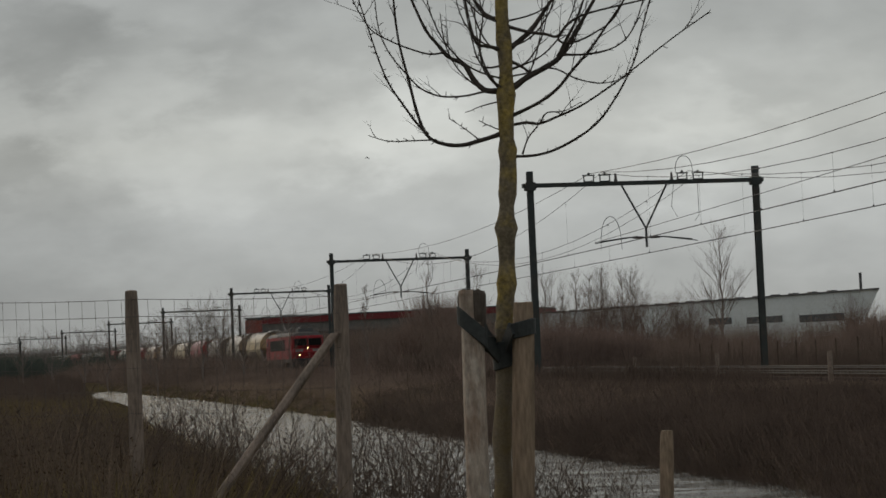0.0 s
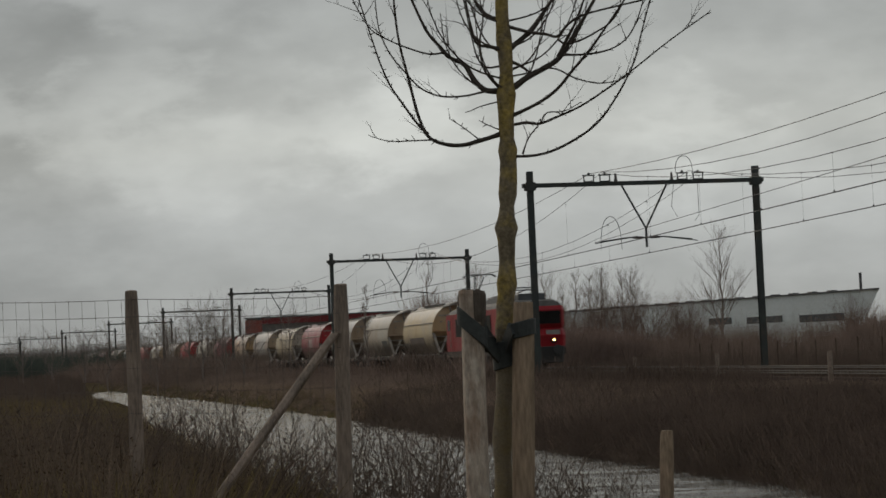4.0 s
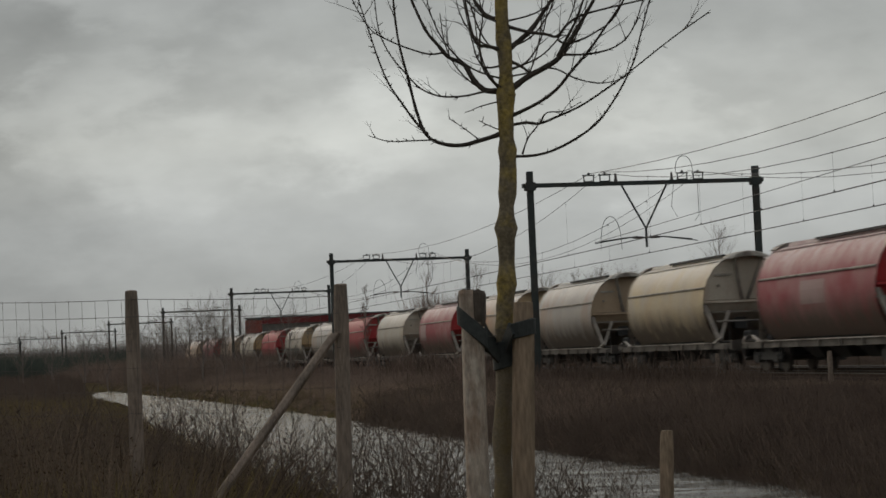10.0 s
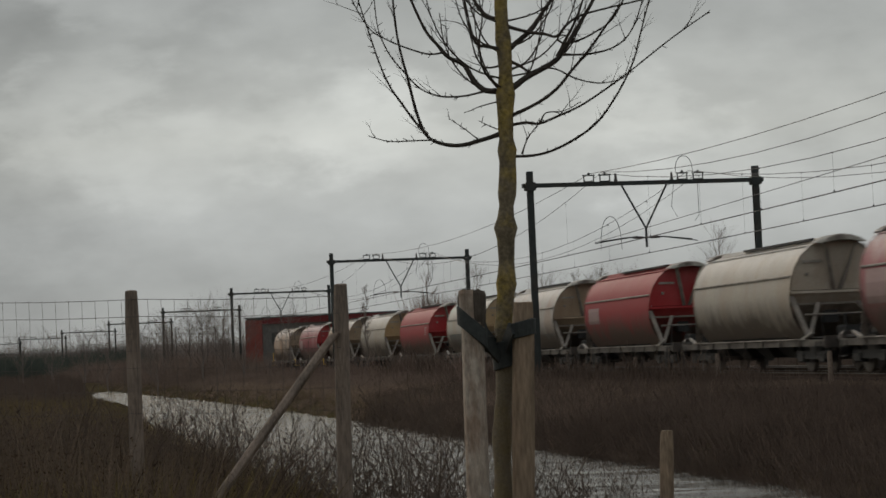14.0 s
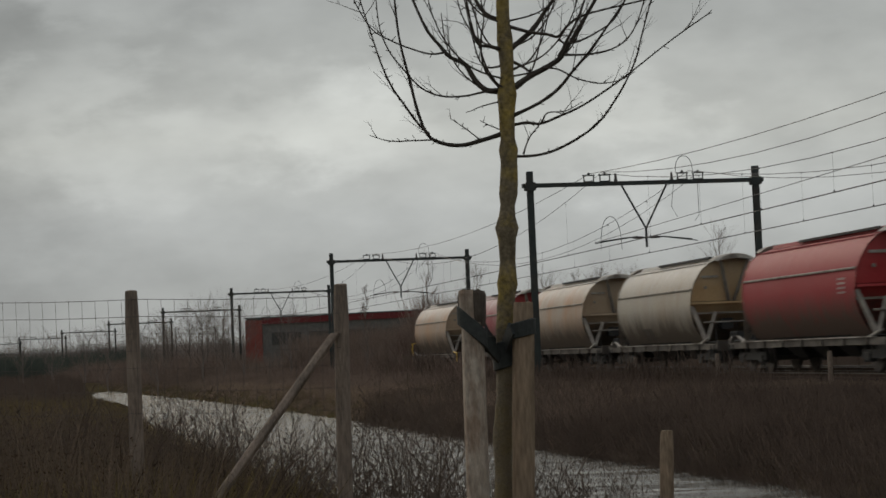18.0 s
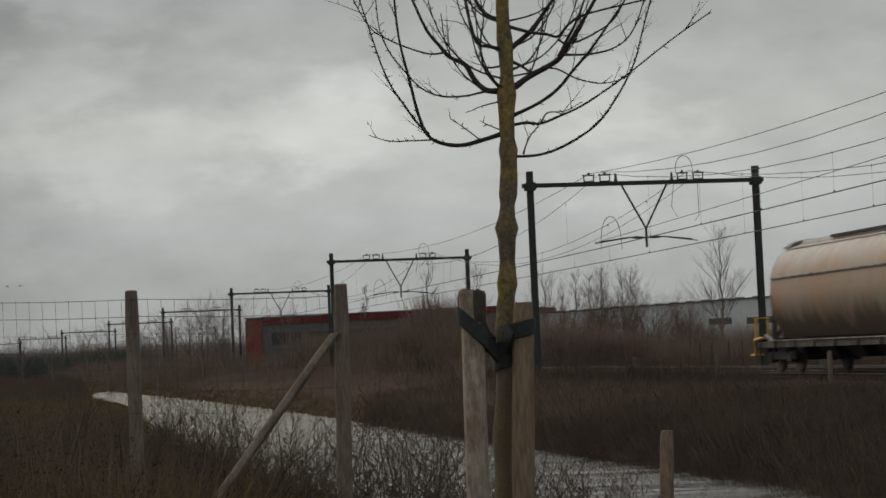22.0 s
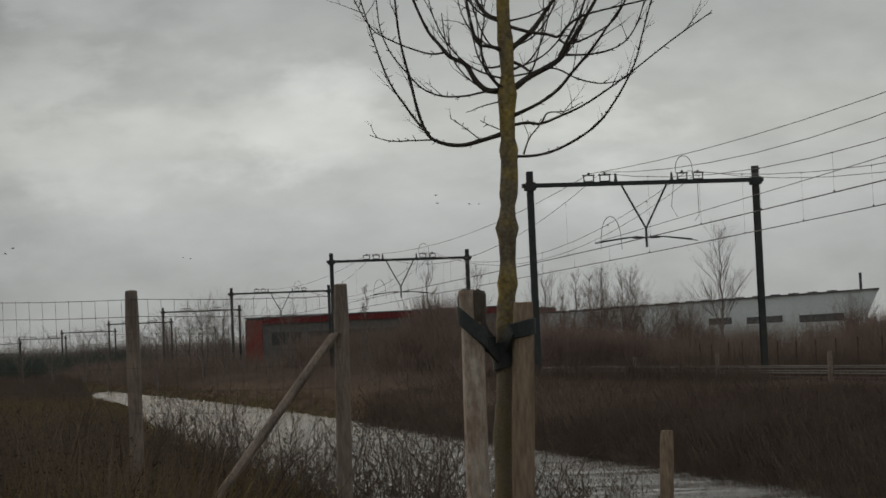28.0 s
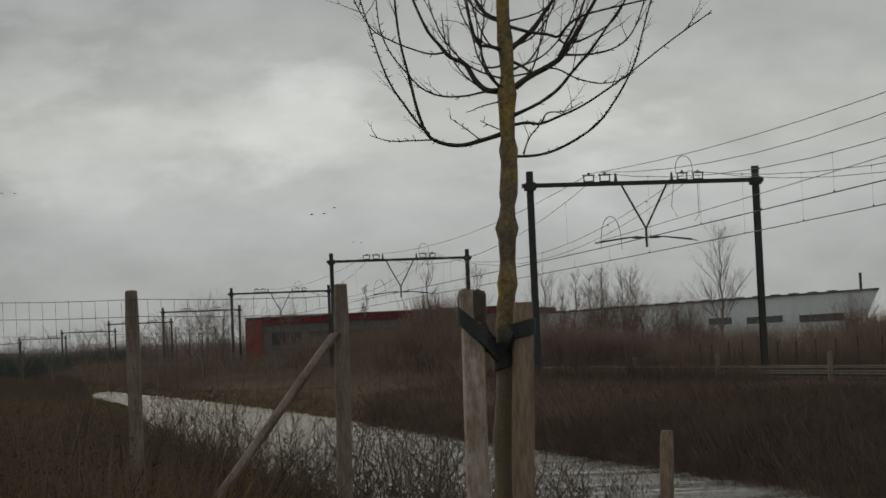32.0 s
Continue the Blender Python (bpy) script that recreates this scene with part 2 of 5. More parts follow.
DARK_FACADE = material("dark_grey_facade", (0.125, 0.115, 0.105), 0.7, shine=0.1)
BIRD = material("dark_plumage", (0.03, 0.03, 0.032), 0.8)


def ground_material():
    mat = bpy.data.materials.new("winter_grass_ground")
    tree, node = nodes_of(mat)
    at = node("ShaderNodeTexCoord")
    wide = node("ShaderNodeTexNoise", {"Vector": at.outputs["Object"], "Scale": 0.12, "Detail": 6.0, "Roughness": 0.65})
    tuft = node("ShaderNodeTexNoise", {"Vector": at.outputs["Object"], "Scale": 3.0, "Detail": 5.0, "Roughness": 0.7})
    ramp = node("ShaderNodeValToRGB", {"Fac": wide.outputs["Fac"]})
    ramp.color_ramp.elements[0].position, ramp.color_ramp.elements[1].position = 0.35, 0.65
    ramp.color_ramp.elements[0].color = (0.05, 0.037, 0.025, 1)
    ramp.color_ramp.elements[1].color = (0.075, 0.06, 0.03, 1)
    tone = node("ShaderNodeMapRange", {"Value": tuft.outputs["Fac"], "From Min": 0.3, "From Max": 0.7, "To Min": 0.5, "To Max": 1.3})
    shade = node("ShaderNodeVectorMath", {0: ramp.outputs["Color"], 1: tone.outputs[0]}, operation="MULTIPLY")
    relief = node("ShaderNodeBump", {"Strength": 0.8, "Distance": 0.08, "Height": tuft.outputs["Fac"]})
    surface = node("ShaderNodeBsdfPrincipled", {"Base Color": shade.outputs[0], "Roughness": 0.95, "Specular IOR Level": 0.0, "Normal": relief.outputs[0]})
    node("ShaderNodeOutputMaterial", {"Surface": surface.outputs[0]})
    return mat


def water_material():
    mat = bpy.data.materials.new("ditch_water")
    tree, node = nodes_of(mat)
    at = node("ShaderNodeTexCoord")
    turn = node("ShaderNodeMapping", {"Vector": at.outputs["Object"], "Rotation": (0, 0, radians(14)), "Scale": (0.4, 2.0, 1)})
    swell = node("ShaderNodeTexNoise", {"Vector": turn.outputs[0], "Scale": 2.2, "Detail": 4.0, "Roughness": 0.6})
    broad = node("ShaderNodeMapping", {"Vector": at.outputs["Object"], "Rotation": (0, 0, radians(14)), "Scale": (0.22, 0.8, 1)})
    wave = node("ShaderNodeTexNoise", {"Vector": broad.outputs[0], "Scale": 1.0, "Detail": 2.0, "Roughness": 0.5})
    heave = node("ShaderNodeBump", {"Strength": 0.8, "Distance": 0.3, "Height": wave.outputs["Fac"]})
    relief = node("ShaderNodeBump", {"Strength": 0.8, "Distance": 0.07, "Height": swell.outputs["Fac"], "Normal": heave.outputs[0]})
    surface = node("ShaderNodeBsdfPrincipled", {"Base Color": (0.11, 0.108, 0.095, 1), "Roughness": 0.05, "IOR": 1.6, "Normal": relief.outputs[0]})
    node("ShaderNodeOutputMaterial", {"Surface": surface.outputs[0]})
    return mat


def cloud_material():
    """Grey cloud cover: a smooth fall of light towards the horizon, broad lit breaks and soft ragged texture."""
    mat = bpy.data.materials.new("cloud_cover")
    tree, node = nodes_of(mat)
    at = node("ShaderNodeTexCoord")
    axes = node("ShaderNodeSeparateXYZ", {"Vector": at.outputs["Object"]})
    u = node("ShaderNodeMath", {0: axes.outputs["X"], 1: axes.outputs["Y"]}, operation="DIVIDE")
    v = node("ShaderNodeMath", {0: axes.outputs["Z"], 1: axes.outputs["Y"]}, operation="DIVIDE")
    spot = node("ShaderNodeCombineXYZ", {"X": u.outputs[0], "Y": v.outputs[0]})
    stretched = node("ShaderNodeMapping", {"Vector": spot.outputs[0], "Scale": (1.0, 2.0, 1.0), "Rotation": (0, 0, radians(-10))})
    warp = node("ShaderNodeTexNoise", {"Vector": stretched.outputs[0], "Scale": 14.0, "Detail": 6.0, "Roughness": 0.55})
    shift = node("ShaderNodeMapRange", {"Value": warp.outputs["Fac"], "From Min": 0.25, "From Max": 0.75, "To Min": -0.035, "To Max": 0.035})
    bent = node("ShaderNodeVectorMath", {0: spot.outputs[0], 1: shift.outputs[0]}, operation="ADD")
    fall = node("ShaderNodeValToRGB", {"Fac": node("ShaderNodeMapRange", {"Value": v.outputs[0], "From Min": 0.0, "From Max": 0.2}).outputs[0]})
    stops = fall.color_ramp
    stops.elements[0].position, stops.elements[0].color = 0.0, (0.368, 0.376, 0.362, 1)
    stops.elements[1].position, stops.elements[1].color = 1.0, (0.36, 0.375, 0.369, 1)
    for where, tone in ((0.2, (0.38, 0.392, 0.382, 1)), (0.34, (0.44, 0.455, 0.444, 1)), (0.55, (0.475, 0.487, 0.461, 1)), (0.8, (0.405, 0.42, 0.406, 1))):
        stop = stops.elements.new(where)
        stop.color = tone
    total = None
    # centre, half width, half height, gain
    for cx, cy, wide, high, gain in CLOUD_BREAKS:
        off = node("ShaderNodeVectorMath", {0: bent.outputs[0], 1: (cx, cy, 0)}, operation="SUBTRACT")
        size = node("ShaderNodeVectorMath", {0: off.outputs[0], 1: (1 / wide, 1 / high, 0)}, operation="MULTIPLY")
        far = node("ShaderNodeVectorMath", {0: size.outputs[0]}, operation="LENGTH")
        soft = node("ShaderNodeMapRange", {"Value": far.outputs["Value"], "From Min": 1.25, "From Max": 0.2, "To Min": 0.0, "To Max": gain},
                    interpolation_type="SMOOTHSTEP")
        total = soft.outputs[0] if total is None else node("ShaderNodeMath", {0: total, 1: soft.outputs[0]}, operation="ADD").outputs[0]
    rag = node("ShaderNodeTexNoise", {"Vector": stretched.outputs[0], "Scale": 22.0, "Detail": 7.0, "Roughness": 0.5})
    grain = node("ShaderNodeMapRange", {"Value": rag.outputs["Fac"], "From Min": 0.25, "From Max": 0.75, "To Min": 0.9, "To Max": 1.1})
    gain = node("ShaderNodeMath", {0: total, 1: 1.0}, operation="ADD")
    tone = node("ShaderNodeMath", {0: gain.outputs[0], 1: grain.outputs[0]}, operation="MULTIPLY")
    color = node("ShaderNodeVectorMath", {0: fall.outputs["Color"], 1: tone.outputs[0]}, operation="MULTIPLY")
    light = node("ShaderNodeEmission", {"Color": color.outputs[0], "Strength": 1.0})
    node("ShaderNodeOutputMaterial", {"Surface": light.outputs[0]})
    return mat


CLOUD_BREAKS = ((-0.115, 0.105, 0.06, 0.028, 0.13), (-0.02, 0.112, 0.06, 0.03, 0.27), (-0.15, 0.14, 0.03, 0.02, 0.08), (-0.23, 0.03, 0.11, 0.06, -0.1), (0.2, 0.06, 0.09, 0.05, 0.08),
                (0.13, 0.10, 0.06, 0.02, 0.14), (-0.2, 0.165, 0.05, 0.03, -0.22), (-0.12, 0.155, 0.09, 0.025, -0.1), (-0.22, 0.08, 0.08, 0.08, -0.14),
                (-0.215, 0.10, 0.03, 0.02, -0.12), (0.2, 0.17, 0.1, 0.03, -0.04), (-0.2, 0.125, 0.05, 0.012, 0.04), (0.04, 0.09, 0.2, 0.09, 0.06))
GROUND, WATER, CLOUD = ground_material(), water_material(), cloud_material()

# ---- the railway's line: an arc; s runs away from the camera, e to the right of the near track's middle ----
LINE_X, LINE_Y, LINE_TURN, LINE_BEND = 7.019, 86.487, radians(10.6546), 0.000472
RADIUS = 1 / LINE_BEND
CENTRE = (LINE_X - math.cos(LINE_TURN) * RADIUS, LINE_Y - math.sin(LINE_TURN) * RADIUS)
RAIL_Z = 1.245


def on_line(s, e=0.0, z=0.0):
    a = LINE_TURN + LINE_BEND * s
    return Vector((CENTRE[0] + (RADIUS + e) * math.cos(a), CENTRE[1] + (RADIUS + e) * math.sin(a), z))


def line_of(x, y):
    """s and e of places x, y (arrays)."""
    dx, dy = x - CENTRE[0], y - CENTRE[1]
    return (np.arctan2(dy, dx) - LINE_TURN) * RADIUS, np.hypot(dx, dy) - RADIUS


def along(s, e=0.0, z=RAIL_Z):
    """A pose on the line; its x axis points the way the train runs, towards the camera."""
    p = on_line(s, e)
    return pose(p.x, p.y, z, 0, 0, math.degrees(LINE_TURN + LINE_BEND * s) - 90)


def smooth(a, b, x):
    t = np.clip((x - a) / (b - a), 0, 1)
    return t * t * (3 - 2 * t)


def bank_right(s):
    return -12.3 - 0.032 * np.clip(s + 35, 0, 130) + 0.9 * smooth(-30, -56, s)


def bank_left(s):
    return bank_right(s) - 6.7 + 2.0 * smooth(-10, 40, s) + 3.6 * smooth(60, 125, s) + 5.6 * smooth(-56, -70, s)


def ground_height(x, y):
    s, e = line_of(x, y)
    right, left = bank_right(s), bank_left(s)
    near = -0.4 + 0.5 * smooth(left + 0.5, left - 0.5, e) + 0.56 * smooth(left - 1.0, left - 14.0, e) * smooth(40, -20, s) + 0.12 * smooth(left - 0.5, left - 2.0, e)
    near = near + (0.66 - near) * smooth(20.0, 12.0, y) * smooth(left + 0.3, left - 1.0, e)
    z = np.where(e < (right + left) / 2, near, 0.62 - 0.98 * smooth(right + 1.0, right - 0.5, e))
    z = z + 0.38 * smooth(-6.5, -3.4, e) * smooth(10.5, 7.4, e)
    z = np.where(e < -8, np.maximum(z, 0.1 + 0.5 * smooth(110, 145, s) - 2 * (s < 110)), z)
    return z + 0.05 * np.sin(x * 0.9 + y * 0.31) * np.cos(y * 0.7) * (np.hypot(x, y) < 400)


def build_ground():
    xs = np.concatenate([[-6000, -3000, -1200, -500, -250, -140, -100, -80], np.arange(-70, 40, 0.9), [42, 46, 52, 60, 75, 100, 160, 300, 700, 2000, 6000]])
    ys = np.concatenate([[-6000, -2500, -900, -350, -150, -60, -30, -15, -8], np.arange(-4, 70, 0.9), np.arange(70, 240, 2.2), [250, 270, 300, 340, 400, 480, 600, 800, 1200, 2500, 7000]])
    X, Y = np.meshgrid(xs, ys)
    Z = ground_height(X, Y)
    n, m = len(xs), len(ys)
    verts = np.stack([X, Y, Z], -1).reshape(-1, 3)
    i = np.arange(m - 1)[:, None] * n + np.arange(n - 1)[None, :]
    faces = np.stack([i, i + 1, i + n + 1, i + n], -1).reshape(-1, 4)
    bulk("ground", verts, faces, GROUND, "rough winter grassland with dead brown growth", "structure", "ground")
    ss = np.arange(-90, 124, 4.0)
    w = Geo()
    rows = [[on_line(s, float(e), 0.0) for e in (bank_left(s) - 1.2, bank_right(s) + 1.2)] for s in ss]
    w.add([p for r in rows for p in r], [(2 * k, 2 * k + 1, 2 * k + 3, 2 * k + 2) for k in range(len(rows) - 1)])
    tagged(part("water", w, WATER), "grey rippled ditch water reflecting the sky", "water", "", "structure")


build_ground()


def build_clouds():
    """The cloud cover ahead, far beyond everything."""
    far, rows = 4200.0, []
    for k in range(13):
        up = radians(-1.5 + 18.5 * k / 12)
        rows.append([(far * math.cos(up) * math.sin(radians(a)), far * math.cos(up) * math.cos(radians(a)), far * math.sin(up)) for a in np.linspace(-38, 38, 41)])
    g = Geo()
    n = 41
    g.add([p for r in rows for p in r], [(k * n + i, k * n + i + 1, (k + 1) * n + i + 1, (k + 1) * n + i) for k in range(12) for i in range(n - 1)])
    sky = part("backdrop", g, CLOUD, smooth=True)
    sky.location = EYE
    return tagged(sky, "drifting grey overcast cloud with paler breaks", "sky", "", "structure")


clouds = build_clouds()


# ---- track ----
def build_track():
    for e0 in (0.0, 4.0):
        track = tagged(new("railway_track"), "railway track of two worn rails on concrete sleepers in ballast", "railway track", "pair of railway tracks", "structure")
        for side in (-0.75, 0.75):
            g = Geo()
            rings, heads = [], []
            for s in np.concatenate([np.arange(-520, -60, 20.0), np.arange(-60, 160, 5.0), np.arange(160, 700, 20.0)]):
                ring = []
                for de, dz in ((-0.075, -0.16), (0.075, -0.16), (0.07, -0.145), (0.012, -0.12), (0.012, -0.034), (-0.012, -0.034), (-0.012, -0.12), (-0.07, -0.145)):
                    ring.append(on_line(s, e0 + side + de, RAIL_Z + dz))
                rings.append(ring)
                heads.append([on_line(s, e0 + side + de, RAIL_Z + dz) for de, dz in ((-0.036, -0.035), (0.036, -0.035), (0.036, -0.004), (0.03, 0), (-0.03, 0), (-0.036, -0.004))])
            rail = part("rail", g.loft(rings), RUST, track)
            part("rail_head", Geo().loft(heads), RAIL, rail, "polished running surface")
        tie = Geo().prism([(-1.25, -0.36), (1.25, -0.36), (1.25, -0.20), (0.95, -0.155), (0.5, -0.155), (0.3, -0.21), (-0.3, -0.21), (-0.5, -0.155), (-0.95, -0.155), (-1.25, -0.20)], -0.13, 0.13).mesh("sleeper", SLEEPER)
        for k in range(150):
            ob = part("sleeper", tie, None, track)
            ob.matrix_basis = along(-50 + 0.6 * k, e0)
        rest = Geo()
        for k in list(range(-400, 0)) + list(range(150, 700)):
            m = along(-50 + 0.6 * k, e0)
            rest.add([m @ v.co for v in tie.vertices], [tuple(p.vertices) for p in tie.polygons])
        tagged(part("sleepers_beyond", rest, SLEEPER, track), "", "", "", "stuff")
    bed = Geo()
    rings = [[on_line(s, e, z) for e, z in ((-4.2, 0.5), (-2.0, 1.02), (-0.6, 1.05), (0.6, 1.05), (2.0, 1.0), (3.4, 1.05), (4.6, 1.05), (6.0, 1.02), (8.2, 0.5))] for s in np.concatenate([np.arange(-520, 0, 10.0), np.arange(0, 700, 10.0)])]
    bed.loft(rings)
    tagged(part("ballast_bed", bed, BALLAST), "brown-grey ballast bed under two tracks", "ballast", "", "structure")


build_track()


# ---- overhead line ----
BEAM = 8.2
HALF = 5.163


def build_gantry(s):
    """A portal over both tracks; its local x runs along the line, y to the left of the train."""
    g = thing("catenary_gantry", "dark green steel portal gantry carrying overhead wires across both tracks", "catenary gantry", "gantries along the railway")
    mid = 2.0
    for y in (mid - HALF, mid + HALF):
        post = Geo()
        ring = ((-0.13, -0.13), (-0.13, 0.13), (-0.105, 0.13), (-0.105, 0.014), (0.105, 0.014), (0.105, 0.13), (0.13, 0.13), (0.13, -0.13), (0.105, -0.13), (0.105, -0.014), (-0.105, -0.014), (-0.105, -0.13))
        post.loft([[(a, y + b, z) for a, b in ring] for z in (-0.6, BEAM + 0.62)])
        p = part("post", post, STEEL, g)
        part("base_block", Geo().box(-0.35, 0.35, y - 0.35, y + 0.35, -0.95, -0.45, 0.04), SLEEPER, p)
        part("bracket", Geo().box(-0.2, 0.2, y - 0.24, y + 0.24, BEAM - 0.22, BEAM + 0.14, 0.05), STEEL, p)
    part("crossbeam", Geo().box(-0.11, 0.11, mid - HALF - 0.35, mid + HALF + 0.35, BEAM - 0.09, BEAM + 0.09), STEEL, g)
    v = Geo()
    for dy in (-1.05, 1.05):
        v.tube([(0, mid + dy, BEAM - 0.05), (0, mid, BEAM - 2.02)], 0.045)
    part("hanger", v, STEEL, g)
    part("drop_post", Geo().tube([(0, mid, BEAM - 1.95), (0, mid, BEAM - 2.85)], 0.06), STEEL, g)
    for sgn in (1, -1):
        y = mid + sgn * 2.0
        a = Geo().tube([(0, mid, BEAM - 2.42), (0, mid + sgn * 0.8, BEAM - 2.40), (0, y + sgn * 0.1, BEAM - 2.55)], 0.032)
        a.tube([(0, mid + sgn * 0.4, BEAM - 2.36), (0, y + sgn * 0.35, BEAM - 2.62)], 0.022)
        arm = part("registration_arm", a, STEEL, g)
        part("insulator", Geo().tube([(0, mid + sgn * 0.18, BEAM - 2.42), (0, mid + sgn * 0.62, BEAM - 2.41)], 0.06), PORCELAIN, arm)
        for off in (0.22, 0.95):
            c = mid + sgn * (1.55 + off)
            f = Geo()
            for dy in (-0.22, 0.22):
                f.tube([(0, c + dy, BEAM + 0.06), (0, c + dy, BEAM + 0.4)], 0.03)
            f.tube([(0, c - 0.28, BEAM + 0.39), (0, c + 0.28, BEAM + 0.39)], 0.032)
            f.tube([(0, c - 0.24, BEAM + 0.12), (0, c + 0.24, BEAM + 0.12)], 0.025)
            f.ball((0, c, BEAM + 0.45), 0.06, 0.06, 0.07)
            part("wire_bracket", f, STEEL, g)
        part("insulator", Geo().tube([(0, mid + sgn * 1.28, BEAM + 0.08), (0, mid + sgn * 1.28, BEAM + 0.2), (0, mid + sgn * 1.28, BEAM + 0.44)], [0.11, 0.07, 0.05]), PORCELAIN, g)
    for y0, y1, top, foot in ((mid + 1.45, mid + 2.25, 1.15, 0.35), (mid - 2.1, mid - 1.15, -1.45, -3.0)):
        arc = [(0.05, y0 + (y1 - y0) * (0.5 - 0.5 * math.cos(a)), BEAM + foot + (top - foot) * math.sin(a) ** 0.7) for a in np.linspace(0.02, math.pi - 0.02, 13)]
        part("jumper_cable", Geo().tube(arc, 0.014, 4), WIRE, g)
    part("jumper_cable", Geo().tube([(0.05, mid + 1.35, BEAM), (0.05, mid + 1.2, BEAM - 1.1), (0.05, mid + 1.45, BEAM - 1.55)], 0.013, 4), WIRE, g)
    part("jumper_cable", Geo().tube([(0.05, mid + 2.45, BEAM + 0.1), (0.05, mid + 2.45, BEAM - 1.5), (0.05, mid + 2.25, BEAM - 1.75)], 0.013, 4), WIRE, g)
    return g


SPAN = 61.45
first_gantry = build_gantry(0)
first_gantry.matrix_basis = along(0)
for k in (-2, -1, 1, 2, 3, 4, 5, 6, 7, 8):
    copy_thing(first_gantry, along(SPAN * k))


def hung(z0, z1, sag, t):
    return z0 + (z1 - z0) * t - sag * 4 * t * (1 - t)


def wire(name, e_of, z_of, first, last, radius, label="thin dark overhead line wire strung between gantries"):
    """One wire from the span first to the span last; e_of and z_of take the span and the share of it."""
    pts = []
    for span in range(last, first - 1, -1):
        for k in range(12 if span > first else 13):
            t = k / 12
            pts.append(on_line(SPAN * (span - t), e_of(span, t), RAIL_Z + z_of(span, t)))
    tagged(part(name, Geo().tube(pts, radius, 4), WIRE), label, "overhead wire", "overhead wires")


def build_wires():
    """Contact wires, the carriers above them with droppers, and lighter feeders; spans are counted away from the path's side."""
    for track_e in (0.0, 4.0):
        def zig(span, t, e=track_e):
            return e + (0.2 if span % 2 == 0 else -0.2) * (1 - 2 * t)
        wire("contact_wire", zig, lambda span, t: 5.44 - 0.05 * t * (1 - t), -2, 8, 0.011)
        wire("contact_wire", lambda span, t: zig(span, t) + 0.09, lambda span, t: 5.44 - 0.05 * t * (1 - t), -2, 8, 0.011)
        wire("carrier_wire", lambda span, t, e=track_e: e + 0.04, lambda span, t: hung(8.68, 8.68, 2.08, t), -2, 8, 0.013)
        drops, clips = Geo(), Geo()
        for span in range(-2, 9):
            for k in range(1, 9):
                t = k / 9
                p, high = on_line(SPAN * (span - t), zig(span, t)), hung(8.68, 8.68, 2.08, t)
                drops.tube([(p.x, p.y, RAIL_Z + 5.44), (p.x, p.y, RAIL_Z + high)], 0.004, 3)
                for z in (5.46, high):
                    clips.ball((p.x, p.y, RAIL_Z + z), 0.035, 0.035, 0.045, 4, 2)
        tagged(part("dropper_wires", drops, WIRE), "thin vertical dropper wires between carrier and contact wire", "dropper wire", "", "stuff")
        tagged(part("dropper_clips", clips, WIRE), "small dark clips where droppers meet the wires", "clip", "", "stuff")
    # the near track's second set, taken up over the span before the first gantry, and the feeders
    wire("carrier_wire", lambda span, t: 0.04 - 0.24 * t, lambda span, t: hung(8.72, 9.3, 1.75, t) if span == 0 else 9.3, 0, 0, 0.013)
    wire("contact_wire", lambda span, t: -0.35, lambda span, t: 5.62 + 0.75 * t, 0, 0, 0.012)
    wire("feeder_wire", lambda span, t: -0.45 + (0.5 * t if span == 0 else 0.0), lambda span, t: hung(8.66, 8.66, 0.85, t), -2, 8, 0.013)
    wire("feeder_wire", lambda span, t: 4.6, lambda span, t: hung(8.64, 8.64, 2.3, t), -2, 8, 0.012)


build_wires()


# ---- rolling stock; local x points forward, z from the rail ----
def wheelset(parent, x, radius=0.46):
    ws = Geo()
    ws.tube([(x, -0.72, radius), (x, 0.72, radius)], 0.08, 8)
    axle = part("wheelset", ws, WHEEL, parent)
    for y in (-0.75, 0.75):
        w = Geo().tube([(x, y - 0.065, radius), (x, y - 0.05, radius), (x, y + 0.05, radius), (x, y + 0.065, radius)],
                       [radius - 0.04, radius, radius, radius - 0.04], 18)
        part("wheel", w, WHEEL, axle)


def bogie(thing_, x, base=1.8, radius=0.46):
    b = Geo()
    for y in (-1.02, 1.02):
        b.prism([(y - 0.07, 0.42), (y + 0.07, 0.42), (y + 0.07, 0.66), (y - 0.07, 0.66)], x - base / 2 - 0.45, x + base / 2 + 0.45)
        for dx in (-base / 2, base / 2):
            b.box(x + dx - 0.2, x + dx + 0.2, y - 0.12, y + 0.12, 0.32, 0.6, 0.04)
            b.tube([(x + dx - 0.28, y, 0.5), (x + dx - 0.28, y, 0.78)], 0.09)
            b.tube([(x + dx + 0.28, y, 0.5), (x + dx + 0.28, y, 0.78)], 0.09)
    b.box(x - 0.35, x + 0.35, -1.05, 1.05, 0.5, 0.82, 0.05)
    bo = part("bogie", b, UNDER, thing_)
    for dx in (-base / 2, base / 2):
        wheelset(bo, x + dx, radius)


BARREL = [(0.0, 4.0), (0.45, 3.97), (0.82, 3.84), (1.12, 3.58), (1.33, 3.24), (1.44, 2.92), (1.5, 2.5), (1.49, 2.1), (1.4, 1.7), (1.22, 1.35), (1.0, 1.05)]


def barrel_ring(x, grow=0.0, lean=0.0):
    """The bin's outline at x; with lean its top reaches further out than its waist."""
    side = [(y + (grow if y else 0), z + (grow if z > 3 else 0)) for y, z in BARREL]
    flat = [(-y, z) for y, z in side] + [(y, z) for y, z in reversed(side[1:])]
    return [(x + lean * max(0.0, z - 2.3) / 1.7, y, z) for y, z in flat]


